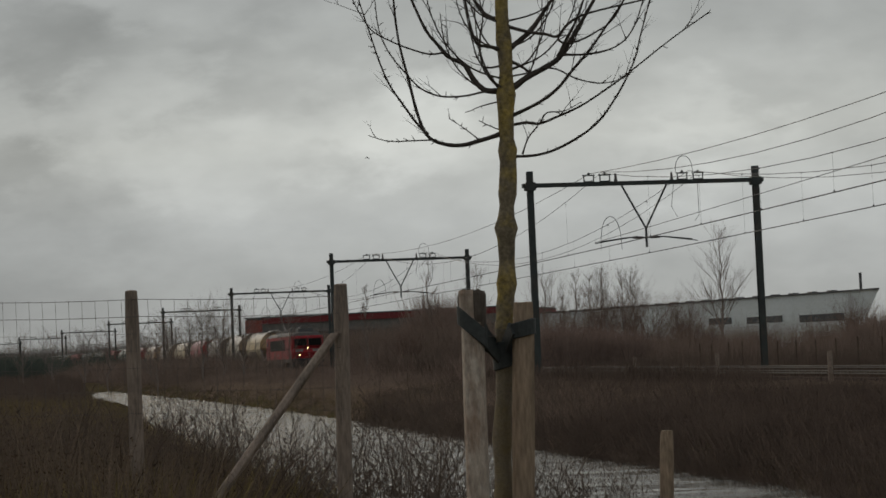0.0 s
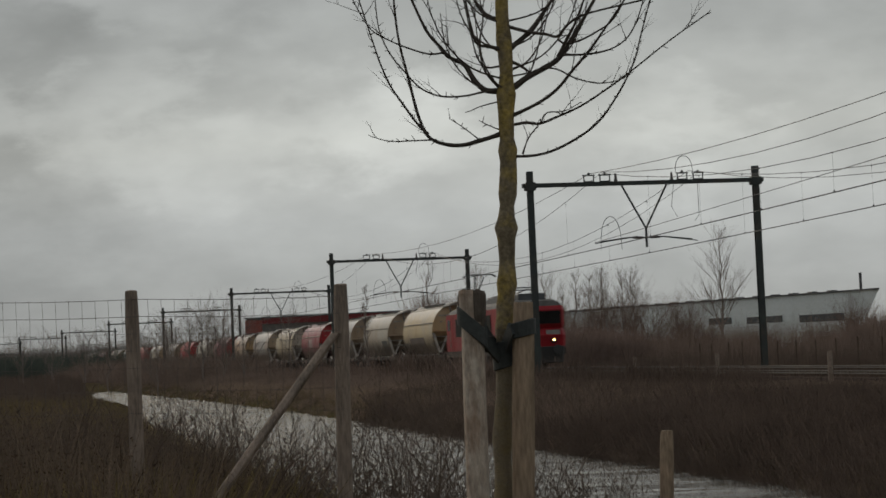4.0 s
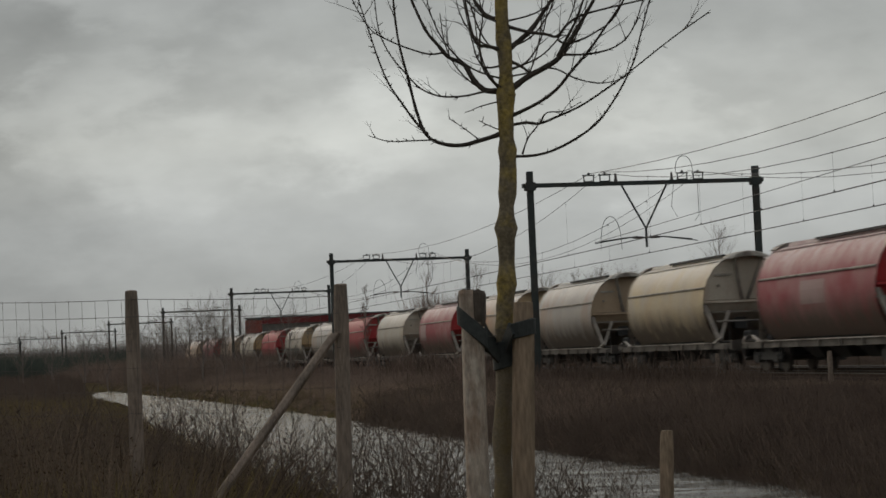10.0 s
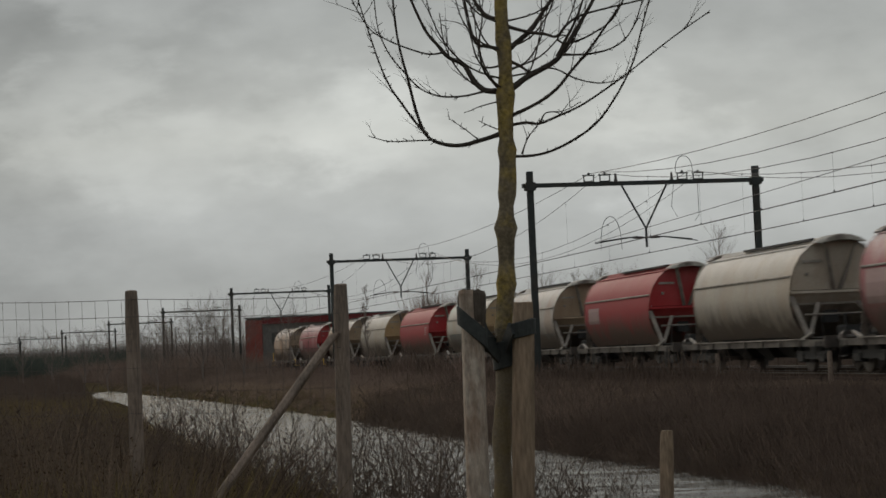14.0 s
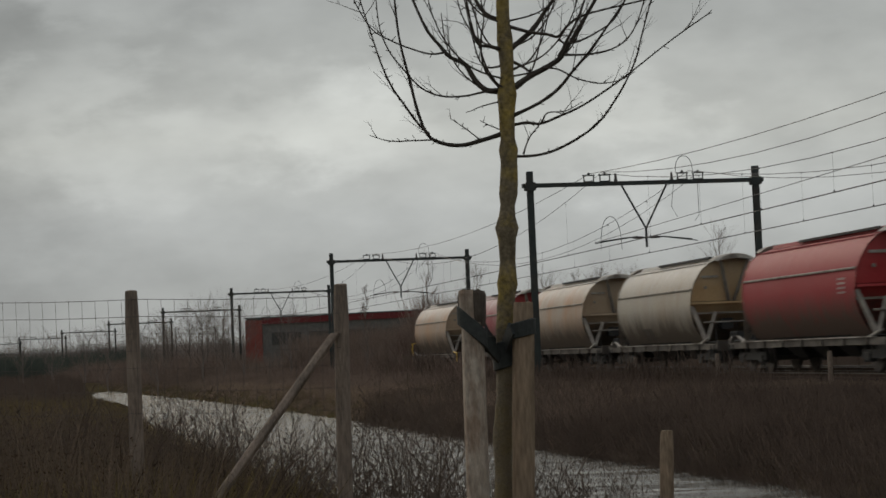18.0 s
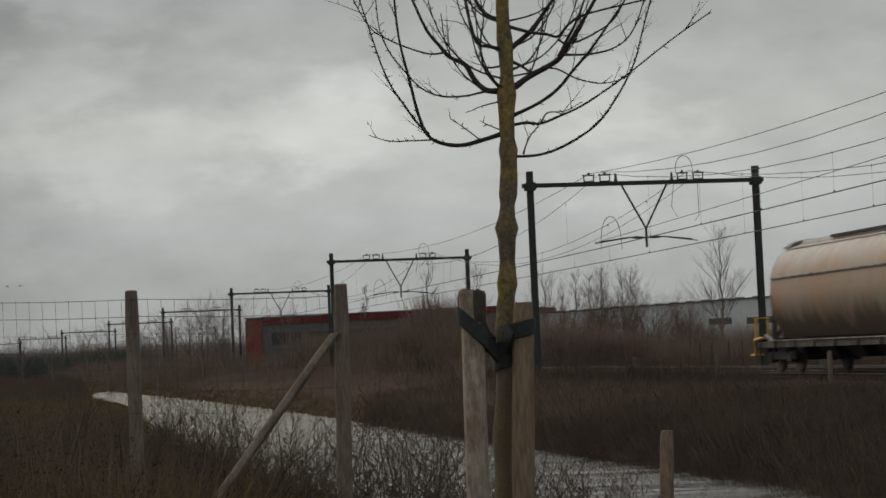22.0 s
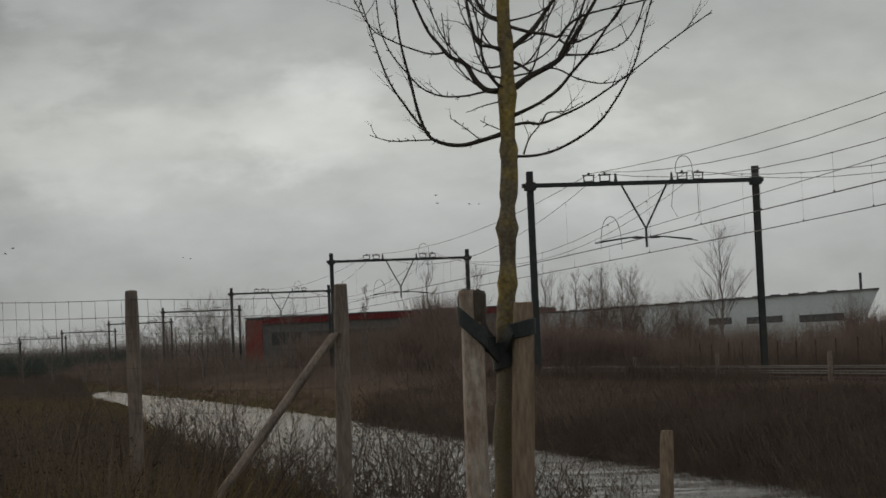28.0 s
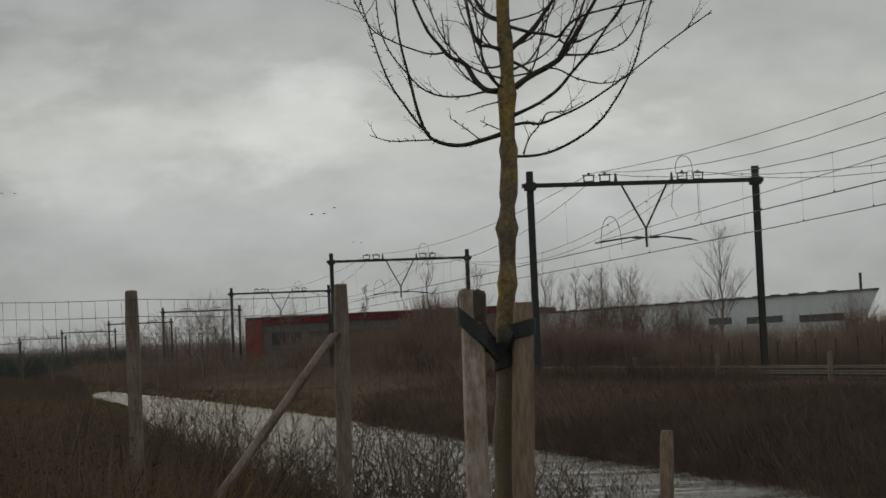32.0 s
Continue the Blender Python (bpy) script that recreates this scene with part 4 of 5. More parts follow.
# ---- bare trees and brush ----
def grow(rng, start, way, length, radius, depth, out, spread=0.5, rise=0.25, kids=5, bend=0.12, sides=5):
    """A tapering, bending branch and its side branches, as tubes in out."""
    pts, radii = [Vector(start)], [radius]
    d = Vector(way).normalized()
    steps = 5 if depth > 1 else 3
    for k in range(steps):
        d = (d + Vector((rng.gauss(0, bend), rng.gauss(0, bend), rng.gauss(0, bend) + rise * 0.25))).normalized()
        pts.append(pts[-1] + d * (length / steps))
        radii.append(radius * (1 - 0.82 * (k + 1) / steps))
    out.tube(pts, radii, sides if depth > 1 else 3)
    if depth == 0:
        return
    for k in range(kids):
        t = rng.uniform(0.25, 0.98) * steps
        i = min(int(t), steps - 1)
        p = pts[i].lerp(pts[i + 1], t - i)
        main = (pts[i + 1] - pts[i]).normalized()
        side = Vector((rng.gauss(0, 1), rng.gauss(0, 1), rng.gauss(0, 0.5)))
        side = (side - main * side.dot(main)).normalized()
        r = radii[i] * 0.55
        grow(rng, p, main * (1 - spread) + side * spread + Vector((0, 0, rise)), length * rng.uniform(0.35, 0.6) * (1.1 - 0.5 * t / steps), r, depth - 1, out, spread, rise, kids, bend, sides)


def bare_tree(x, y, height, width=0.35, seed=1, label="slender bare winter tree with fine grey twigs", depth=3, kids=11, mat=None, radius=0.0):
    rng = random.Random(seed)
    z0 = float(ground_height(np.array(x), np.array(y)))
    t = thing("bare_tree", label, "tree", "bare trees beyond the railway")
    t.location = (x, y, z0)
    r = radius or height * 0.014
    trunk = Geo()
    pts = [Vector((0, 0, -0.2))]
    for k in range(1, 9):
        pts.append(Vector((rng.gauss(0, 0.012) * height, rng.gauss(0, 0.012) * height, height * k / 8)))
    trunk.tube(pts, [r * (1 - 0.9 * k / 8) for k in range(9)], 6)
    part("trunk", trunk, mat or FAR_TWIG, t)
    crown = Geo()
    for k in range(kids * 4):
        h = rng.uniform(0.18, 0.98)
        i = min(int(h * 8), 7)
        p = pts[i].lerp(pts[i + 1], h * 8 - i)
        a = rng.uniform(0, 2 * math.pi)
        reach = height * width * (1.12 - h) ** 0.6 * rng.uniform(0.7, 1.3)
        grow(rng, p, (math.cos(a), math.sin(a), 1.3), reach * 1.55, max(0.013, r * 0.32 * (1.15 - h)), depth - 1, crown, 0.42, 0.35, 7)
    part("crown", crown, mat or FAR_TWIG, t)
    return t


def stalk_clump(rng, n, high, wide, thick, lean=0.35, twigs=0.6, bent=False):
    """Three-sided tapering stalks that spring from one spot, bent ones in two lengths; arrays of vertices and triangles."""
    vs, fs = [], []
    for k in range(n):
        a, r = rng.uniform(0, 6.283), wide * math.sqrt(rng.random())
        x, y = r * math.cos(a), r * math.sin(a)
        h = high * rng.uniform(0.5, 1.0)
        lx, ly = rng.gauss(0, lean) * h * 0.5 + x * 0.5, rng.gauss(0, lean) * h * 0.5 + y * 0.5
        t = thick * rng.uniform(0.6, 1.3)
        n0 = len(vs)
        levels = ((x, y, -0.1, t), (x + lx * 0.4, y + ly * 0.4, h * 0.55, t * 0.7)) if bent else ((x, y, -0.1, t),)
        for cx, cy, cz, w in levels:
            for j in range(3):
                vs.append((cx + w * math.cos(2.1 * j + a), cy + w * math.sin(2.1 * j + a), cz))
        vs.append((x + lx, y + ly, h))
        tip = n0 + 3 * len(levels)
        for j in range(3):
            i0, i1 = n0 + j, n0 + (j + 1) % 3
            if bent:
                fs += [(i0, i1, i1 + 3), (i0, i1 + 3, i0 + 3)]
            fs.append((tip - 3 + j, tip - 3 + (j + 1) % 3, tip))
        if rng.random() < twigs:
            n1 = len(vs)
            b, u = rng.uniform(0, 6.283), rng.uniform(0.35, 0.6)
            bx, by, bz = x + lx * u, y + ly * u, h * u
            for j in range(3):
                vs.append((bx + t * 0.5 * math.cos(2.1 * j), by + t * 0.5 * math.sin(2.1 * j), bz))
            vs.append((bx + math.cos(b) * h * 0.22, by + math.sin(b) * h * 0.22, bz + h * 0.28))
            fs += [(n1, n1 + 1, n1 + 3), (n1 + 1, n1 + 2, n1 + 3)]
    return np.array(vs), np.array(fs)


def scatter(name, templates, places, mat, label, seed, kind="stuff"):
    """Clumps at places (x, y, size) on the ground, joined into one mesh."""
    rng = np.random.default_rng(seed)
    V, F, n = [], [], 0
    xs, ys = np.array([p[0] for p in places]), np.array([p[1] for p in places])
    zs = ground_height(xs, ys)
    for (x, y, size), z in zip(places, zs):
        v, f = templates[rng.integers(len(templates))]
        a = rng.uniform(0, 2 * math.pi)
        c, s = math.cos(a), math.sin(a)
        w = np.empty_like(v)
        w[:, 0] = x + size * (c * v[:, 0] - s * v[:, 1])
        w[:, 1] = y + size * (s * v[:, 0] + c * v[:, 1])
        w[:, 2] = z + size * v[:, 2]
        V.append(w)
        F.append(f + n)
        n += len(v)
    return bulk(name, np.concatenate(V), np.concatenate(F), mat, label, kind, "bush" if kind == "thing" else "")


def strip_places(rng, count, s0, s1, e0, e1, size0, size1, near=True):
    """Random places along the line, denser near the camera when near."""
    got = []
    for k in range(count):
        t = rng.random()
        s = s0 + (s1 - s0) * (t ** 1.6 if near else t)
        lo, hi = (f(s) if callable(f) else f for f in (e0, e1))
        e = rng.uniform(float(lo), float(hi))
        p = on_line(s, e)
        wet = min(1.0, 0.5 + 0.14 * max(0.0, e - float(bank_right(s)))) if e < -2 else 1.0
        if -7 < e < -2:
            wet *= 1 - 0.68 * float(smooth(30, 8, s)) * float(smooth(-6.5, -4.0, e))
        got.append((p.x, p.y, rng.uniform(size0, size1) * wet))
    return got


def ground_at(x, y):
    return float(ground_height(np.array(x), np.array(y)))


def screen(x, y):
    """How high growth stands at a place on the near bank: tall to the side of the fence, low before the open water."""
    r = x / y
    steep = np.interp(r, (-0.26, -0.19, -0.1767, -0.1692, -0.1504, -0.1238, -0.0937, -0.0834, -0.06, 0.3), (0.006, 0.0085, 0.0145, 0.019, 0.030, 0.0455, 0.0645, 0.0715, 0.079, 0.083))
    return 2.3 - y * steep


def near_places(rng, count, y0, y1, tall, size0, size1):
    """Random places on the near bank, each no taller than the bank's growth there."""
    got = []
    for tries in range(count * 4):
        y = y0 + (y1 - y0) * rng.random() ** 1.7
        x = y * rng.uniform(-0.3, 0.27)
        if x > -0.15 * y and y < 15.3:
            continue
        s, e = line_of(np.array(x), np.array(y))
        z = ground_at(x, y)
        room = min((float(screen(x, y)) - z) / tall, rng.uniform(size0, size1))
        if e < bank_left(s) + 0.1 and room > 0.25 and len(got) < count:
            got.append((x, y, room))
    return got


def build_brush():
    rng = random.Random(5)
    low = [stalk_clump(rng, 15, 0.75, 0.35, 0.011, 0.6) for k in range(8)]
    tall = [stalk_clump(rng, 20, 1.5, 0.5, 0.012, 0.3) for k in range(6)]
    high = [stalk_clump(rng, 36, 3.6, 1.0, 0.017, 0.3) for k in range(6)]
    grass = [stalk_clump(rng, 24, 0.5, 0.3, 0.009, 0.6, 0.0) for k in range(6)]
    fine = [stalk_clump(rng, 12, 0.8, 0.3, 0.007, 0.35, 0.7, True) for k in range(6)]
    bramble = [stalk_clump(rng, 24, 0.75, 0.45, 0.010, 1.0, 0.8) for k in range(8)]
    bank = lambda s: bank_right(s) + 0.1
    scatter("far_bank_brush", low, strip_places(rng, 6500, -40, 48, bank, -2.6, 0.6, 1.1), BRUSH, "dense dry brown brush on the ditch bank", 1)
    scatter("distant_bank_brush", low, strip_places(rng, 3400, 44, 130, bank, -2.6, 0.7, 1.3, False), WOOD_BRUSH, "dense grey-brown brush on the ditch bank", 20)
    scatter("far_bank_grass", grass, strip_places(rng, 3400, -20, 130, bank, -3.4, 0.7, 1.3), STRAW, "dead straw-coloured grass on the ditch bank", 2)
    scatter("trackside_thicket", tall, strip_places(rng, 3000, -2, 120, lambda s: bank_right(s) + 2.5, -4.6, 0.4, 0.85, False), WOOD_BRUSH, "tall brown thicket along the railway", 3)
    # brambles coloured darker than the brush farther on, which is lightened for haze
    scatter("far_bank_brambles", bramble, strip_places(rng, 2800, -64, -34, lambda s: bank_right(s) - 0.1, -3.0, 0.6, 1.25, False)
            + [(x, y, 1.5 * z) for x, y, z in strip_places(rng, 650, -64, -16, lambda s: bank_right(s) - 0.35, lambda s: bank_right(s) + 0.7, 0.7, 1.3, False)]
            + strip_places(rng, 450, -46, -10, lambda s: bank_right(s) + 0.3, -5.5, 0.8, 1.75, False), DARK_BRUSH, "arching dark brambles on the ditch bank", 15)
    sapling = [stalk_clump(rng, 12, 3.6, 0.9, 0.02, 0.35, 0.9, True) for k in range(6)]
    scatter("trackside_saplings", sapling, strip_places(rng, 220, 95, 430, -16, -5.0, 0.5, 1.25, False) + strip_places(rng, 90, -14, 60, -9, -4.5, 0.45, 0.75, False), BUSH_TWIG, "thin leafless saplings along the railway", 16)
    veil = [stalk_clump(rng, 9, 1.0, 0.3, 0.009, 0.3, 1.0, True) for k in range(6)]
    scatter("trackside_twigs", veil, strip_places(rng, 420, -2, 26, -5.6, -3.6, 1.6, 2.8, False) + strip_places(rng, 420, -34, -2, -5.4, -3.6, 1.4, 2.8, False), DARK_BRUSH, "thin leafless twigs beside the track", 17)
    wood = strip_places(rng, 1500, 75, 300, lambda s: bank_right(s) + 2.0, -4.8, 0.55, 0.9, False)
    wood += strip_places(rng, 800, 110, 330, lambda s: bank_right(s) + 0.5, -5, 0.4, 0.7, False)
    scatter("trackside_wood", high, wood, WOOD_BRUSH, "young leafless wood along the railway", 8)
    scatter("thicket_beyond_tracks", tall, strip_places(rng, 2600, 5, 200, 10.0, 26, 0.7, 1.25, False) + strip_places(rng, 2300, -45, 5, 10.0, 26, 0.5, 0.95, False), DARK_BRUSH, "tall dark thicket beyond the tracks", 4)
    scatter("wood_beyond_tracks", high, strip_places(rng, 800, 15, 150, 12, 40, 0.6, 1.1, False) + strip_places(rng, 600, 80, 165, 9, 18, 1.25, 1.65, False), WOOD_BRUSH, "leafless brown wood beyond the tracks", 9)
    far = []
    for k in range(1500):
        y = rng.uniform(560, 800)
        far.append((y * rng.uniform(-0.3, 0.27 if k % 4 == 0 else -0.09), y, rng.uniform(1.8, 3.4)))
    distant = [stalk_clump(rng, 26, 3.6, 1.3, 0.045, 0.5, 0.0) for k in range(5)]
    scatter("far_woods", distant, far, FAR_TWIG, "distant band of leafless woods", 10)
    hedge = []
    for k in range(1100):
        y = rng.uniform(300, 420)
        hedge.append((y * rng.uniform(-0.29, -0.15), y, rng.uniform(0.9, 1.75)))
    scatter("dark_hedge", high, hedge, HEDGE, "dark greenish distant hedge", 11)
    field = []
    for k in range(2600):
        y = rng.uniform(95, 260)
        field.append((y * rng.uniform(-0.3, -0.187), y, rng.uniform(0.5, 1.3)))
    def dry(f):
        along_it, off = line_of(np.array(f[0]), np.array(f[1]))
        return off < bank_left(along_it) - 0.3
    scatter("field_thicket", tall, [f for f in field if dry(f)], DARK_BRUSH, "dark brown thicket on the field beside the ditch", 13)
    heads = []
    for k in range(5):
        v, f = stalk_clump(rng, 7, 0.85, 0.25, 0.006, 0.3, 0.6, True)
        extra = Geo()
        for tip in v[np.argsort(v[:, 2])[-16:]]:
            extra.ball(tip, 0.007, 0.007, 0.012, 4, 2)
        tri = [(q[0], q[i], q[i + 1]) for q in extra.f for i in range(1, len(q) - 1)]
        heads.append((np.concatenate([v, np.array(extra.v)]), np.concatenate([f, np.array(tri) + len(v)])))
    scatter("near_bank_seed_heads", heads, near_places(rng, 300, 13, 26, 0.85, 0.8, 1.5), NEAR_WEED, "dead weed stalks with dark seed heads", 14)
    scatter("near_bank_weeds", low, near_places(rng, 3600, 14, 110, 0.75, 0.7, 1.8), NEAR_WEED, "dark dead weeds on the near bank", 6)
    scatter("near_bank_brambles", bramble, near_places(rng, 2200, 13, 60, 0.75, 0.8, 1.6), NEAR_BRAMBLE, "arching red-brown brambles on the near bank", 18)
    scatter("near_bank_fine_weeds", fine, near_places(rng, 1000, 13, 40, 0.8, 0.7, 2.0), NEAR_WEED, "thin dead stalks on the near bank", 12)
    scatter("near_bank_grass", grass, near_places(rng, 6200, 13, 90, 0.5, 0.9, 2.1), OLIVE, "rough dead grass on the near bank", 7)
    leaf_v = [(0, 0, 0), (0.012, 0.004, 0.006), (0.024, 0, 0.004), (0.012, -0.005, 0.0), (0.012, 0.0, -0.004)]
    leaf_f = [(0, 3, 2), (0, 2, 1), (0, 4, 3), (3, 4, 2), (1, 2, 4), (0, 1, 4)]
    withered = []
    for k in range(6):
        vs, fs = [], []
        for j in range(30):
            a, b, r = rng.uniform(0, 6.283), rng.uniform(-0.8, 0.8), 0.35 * math.sqrt(rng.random())
            c, d, z0, q = math.cos(a), math.sin(a), rng.uniform(0.3, 0.75), rng.uniform(0.4, 0.9)
            fs += [tuple(i + len(vs) for i in f) for f in leaf_f]
            vs += [(r * math.cos(b * 4) + q * (c * x - d * y), r * math.sin(b * 4) + q * (d * x + c * y), z0 + q * (z + b * x)) for x, y, z in leaf_v]
        withered.append((np.array(vs), np.array(fs)))
    scatter("near_bank_leaves", withered, near_places(rng, 600, 13, 22, 0.75, 0.9, 1.7), DEAD_LEAF, "withered brown leaves left on the brambles", 19)


build_brush()


# ---- the young tree and its stakes ----
TREE_X, TREE_Y = 0.2, 9.0


def build_young_tree():
    t = thing("young_tree", "young bare tree with yellow lichen on its knobbly trunk, upswept branches", "tree")
    t.location = (TREE_X, TREE_Y, 0.66)
    rng = random.Random(11)
    trunk = Geo()
    pts, radii = [], []
    for k in range(91):
        h = -0.1 + 4.6 * k / 90
        lean = 0.02 + 0.1 * smooth(0.7, 2.9, h)
        knot = 0.01 * math.exp(-((h - 1.96) / 0.03) ** 2) + 0.013 * math.exp(-((h - 2.2) / 0.03) ** 2) + 0.008 * math.exp(-((h - 2.38) / 0.03) ** 2) + 0.006 * math.exp(-((h - 2.56) / 0.03) ** 2) + 0.007 * math.exp(-((h - 2.82) / 0.035) ** 2) + 0.002 * math.sin(h * 21)
        pts.append((float(lean) + 0.004 * math.sin(h * 13.0 + 1.0), 0, h))
        knot += rng.gauss(0, 0.0012)
        radii.append(max(0.012, 0.0462 - 0.004 * h - 0.011 * float(smooth(2.6, 4.4, h)) + 1.3 * knot * (h < 3.2)))
    foot = 36
    trunk.tube(pts[foot:], radii[foot:], 14)
    part("trunk", trunk, BARK, t, smooth=True)
    part("trunk_foot", Geo().tube(pts[:foot + 1], radii[:foot + 1], 14), FOOT_BARK, t, "greyer lower trunk", smooth=True)
    def limb(away, thick, *points):
        """A limb through a few bends (across, up), reaching away from the path, with spurs and fine side twigs."""
        g, path = Geo(), []
        ends = [points[0]] + list(points) + [(2 * points[-1][0] - points[-2][0], 2 * points[-1][1] - points[-2][1])]
        runs = len(points) - 1
        for i in range(runs):
            (ax, az), (bx, bz), (cx, cz), (dx, dz) = ends[i:i + 4]
            for k in range(4):
                u = k / 4
                w0, w1, w2, w3 = -0.5 * u + u * u - 0.5 * u ** 3, 1 - 2.5 * u * u + 1.5 * u ** 3, 0.5 * u + 2 * u * u - 1.5 * u ** 3, -0.5 * u * u + 0.5 * u ** 3
                path.append(Vector((w0 * ax + w1 * bx + w2 * cx + w3 * dx, away * (i + u) / runs, w0 * az + w1 * bz + w2 * cz + w3 * dz)))
        path.append(Vector((points[-1][0], away, points[-1][1])))
        n = len(path)
        g.tube(path, [thick * (1 - 0.68 * k / n) * (1.4 if k == 0 else 1.15 if k == 1 else 1.0) * rng.uniform(0.93, 1.08) + 0.0006 for k in range(n)], 6)
        length = sum((path[k + 1] - path[k]).length for k in range(n - 1))
        for k in range(int(length / 0.032)):
            i = rng.randint(min(3, n - 2), n - 2)
            p = path[i].lerp(path[i + 1], rng.random())
            d = (path[i + 1] - path[i]).normalized()
            out = (d * 0.6 + Vector((rng.gauss(0, 0.8), rng.gauss(0, 0.5), rng.gauss(0.2, 0.6)))).normalized() * rng.uniform(0.008, 0.03)
            g.tube([p, p + out], [0.0024, 0.0016], 3)
        for k in range(int(length / 0.17)):
            i = rng.randint(n // 3, n - 2)
            p = path[i].lerp(path[i + 1], rng.random())
            d = (path[i + 1] - path[i]).normalized()
            grow(rng, p, d * 0.8 + Vector((rng.gauss(0, 0.45), rng.gauss(0, 0.5), rng.uniform(-0.1, 0.5))), rng.uniform(0.06, 0.22), 0.0026, 1, g, 0.5, 0.15, 3, 0.1)
        part("branch", g, TWIG, t)

    limb(0.08, 0.0115, (0.1, 2.636), (-0.008, 2.607), (-0.099, 2.59), (-0.189, 2.605), (-0.252, 2.648), (-0.292, 2.752), (-0.324, 2.904), (-0.367, 3.115), (-0.385, 3.378))
    limb(0.1, 0.006, (-0.247, 2.646), (-0.301, 2.708), (-0.362, 2.802), (-0.411, 2.882), (-0.453, 2.988), (-0.492, 3.121), (-0.567, 3.386))
    limb(-0.05, 0.0036, (-0.209, 2.618), (-0.318, 2.617), (-0.422, 2.617), (-0.506, 2.641))
    limb(0.12, 0.0155, (0.12, 2.833), (0.033, 2.837), (-0.021, 2.886), (-0.065, 2.966), (-0.133, 3.006), (-0.182, 3.068), (-0.239, 3.149), (-0.309, 3.322))
    limb(-0.12, 0.005, (0.1, 2.84), (0.002, 2.825), (-0.077, 2.81), (-0.18, 2.812), (-0.27, 2.85), (-0.344, 2.931), (-0.405, 3.012), (-0.448, 3.119), (-0.462, 3.277))
    limb(0.1, 0.0045, (-0.153, 3.02), (-0.223, 3.017), (-0.313, 3.048), (-0.402, 3.091), (-0.491, 3.152), (-0.563, 3.281), (-0.598, 3.387))
    limb(-0.1, 0.0068, (0.115, 2.528), (0.235, 2.526), (0.339, 2.55), (0.459, 2.61), (0.539, 2.671), (0.608, 2.759), (0.664, 2.848), (0.708, 2.938), (0.738, 3.041), (0.801, 3.248))
    limb(0.1, 0.0072, (0.12, 2.668), (0.203, 2.681), (0.267, 2.675), (0.346, 2.703), (0.465, 2.753), (0.585, 2.826), (0.693, 2.899), (0.895, 3.047), (1.083, 3.17))
    limb(-0.15, 0.0085, (0.12, 2.705), (0.258, 2.762), (0.352, 2.823), (0.42, 2.898), (0.502, 2.986), (0.571, 3.074), (0.682, 3.227), (0.73, 3.36))
    limb(0.12, 0.0165, (0.12, 2.822), (0.225, 2.893), (0.305, 2.934), (0.372, 2.978), (0.427, 3.055), (0.484, 3.144), (0.568, 3.284), (0.63, 3.45))
    limb(-0.05, 0.0085, (0.367, 2.976), (0.401, 3.043), (0.458, 3.145), (0.523, 3.312))
    limb(0.1, 0.005, (0.393, 2.985), (0.502, 2.986), (0.607, 3.007), (0.687, 3.056), (0.744, 3.145), (0.789, 3.274))
    limb(0.05, 0.004, (0.279, 2.928), (0.356, 2.922), (0.445, 2.876), (0.548, 2.851), (0.639, 2.862), (0.7, 2.891))
    limb(0.1, 0.0145, (0.125, 3.01), (0.221, 3.084), (0.262, 3.127), (0.304, 3.186), (0.374, 3.293), (0.43, 3.45))
    limb(-0.12, 0.0085, (0.13, 3.13), (0.234, 3.094), (0.312, 3.078), (0.363, 3.063), (0.412, 3.113), (0.484, 3.151), (0.668, 3.188), (0.904, 3.23))
    limb(-0.05, 0.0055, (0.368, 3.057), (0.401, 3.035), (0.466, 3.045), (0.546, 3.081), (0.626, 3.137), (0.7, 3.26))
    limb(0.02, 0.0095, (0.125, 2.975), (0.189, 2.945), (0.244, 2.905))
    limb(-0.15, 0.0095, (0.125, 3.016), (0.05, 3.032), (-0.009, 3.047), (-0.04, 3.166), (-0.067, 3.338))
    limb(0.1, 0.012, (0.13, 3.15), (0.056, 3.181), (0.019, 3.224), (-0.016, 3.296), (-0.05, 3.42))
    limb(0.15, 0.005, (0.12, 2.951), (0.038, 2.946), (-0.001, 2.995), (-0.025, 3.1), (-0.06, 3.311))
    limb(-0.2, 0.0055, (0.1, 2.83), (0.031, 2.91), (0.009, 2.981), (0.01, 3.073), (0.024, 3.151), (-0.003, 3.309))
    limb(0.05, 0.0028, (-0.008, 2.606), (-0.083, 2.672), (-0.145, 2.719))
    limb(-0.05, 0.0032, (0.1, 2.785), (-0.001, 2.76), (-0.049, 2.738))
    limb(-0.04, 0.0036, (0.183, 2.536), (0.212, 2.607), (0.273, 2.678))
    limb(0.05, 0.0036, (0.275, 2.68), (0.303, 2.723), (0.386, 2.73), (0.466, 2.771))
    limb(0.04, 0.003, (0.11, 2.64), (0.037, 2.675), (-0.009, 2.703))
    # thin inner shoots, and the crown above
    for k in range(12):
        side, h = (-1) ** k, rng.uniform(2.8, 3.15)
        reach, climb = rng.uniform(0.12, 0.45), rng.uniform(0.35, 0.6)
        limb(rng.uniform(-0.35, 0.35), 0.0042, *[(0.125 + side * reach * (1 - (1 - u) ** 2), h + climb * u ** 1.6) for u in (0.0, 0.25, 0.5, 0.75, 1.0)])
    for k in range(10):
        g = Geo()
        h, a = 3.35 + 0.1 * k, 2.4 * k + 0.6
        grow(rng, (0.12, 0, h), (math.cos(a), math.sin(a), 0.7), 0.75 - 0.03 * k, 0.011, 2, g, 0.5, 0.5, 6, 0.1)
        part("branch", g, TWIG, t)
    return t


young_tree = build_young_tree()


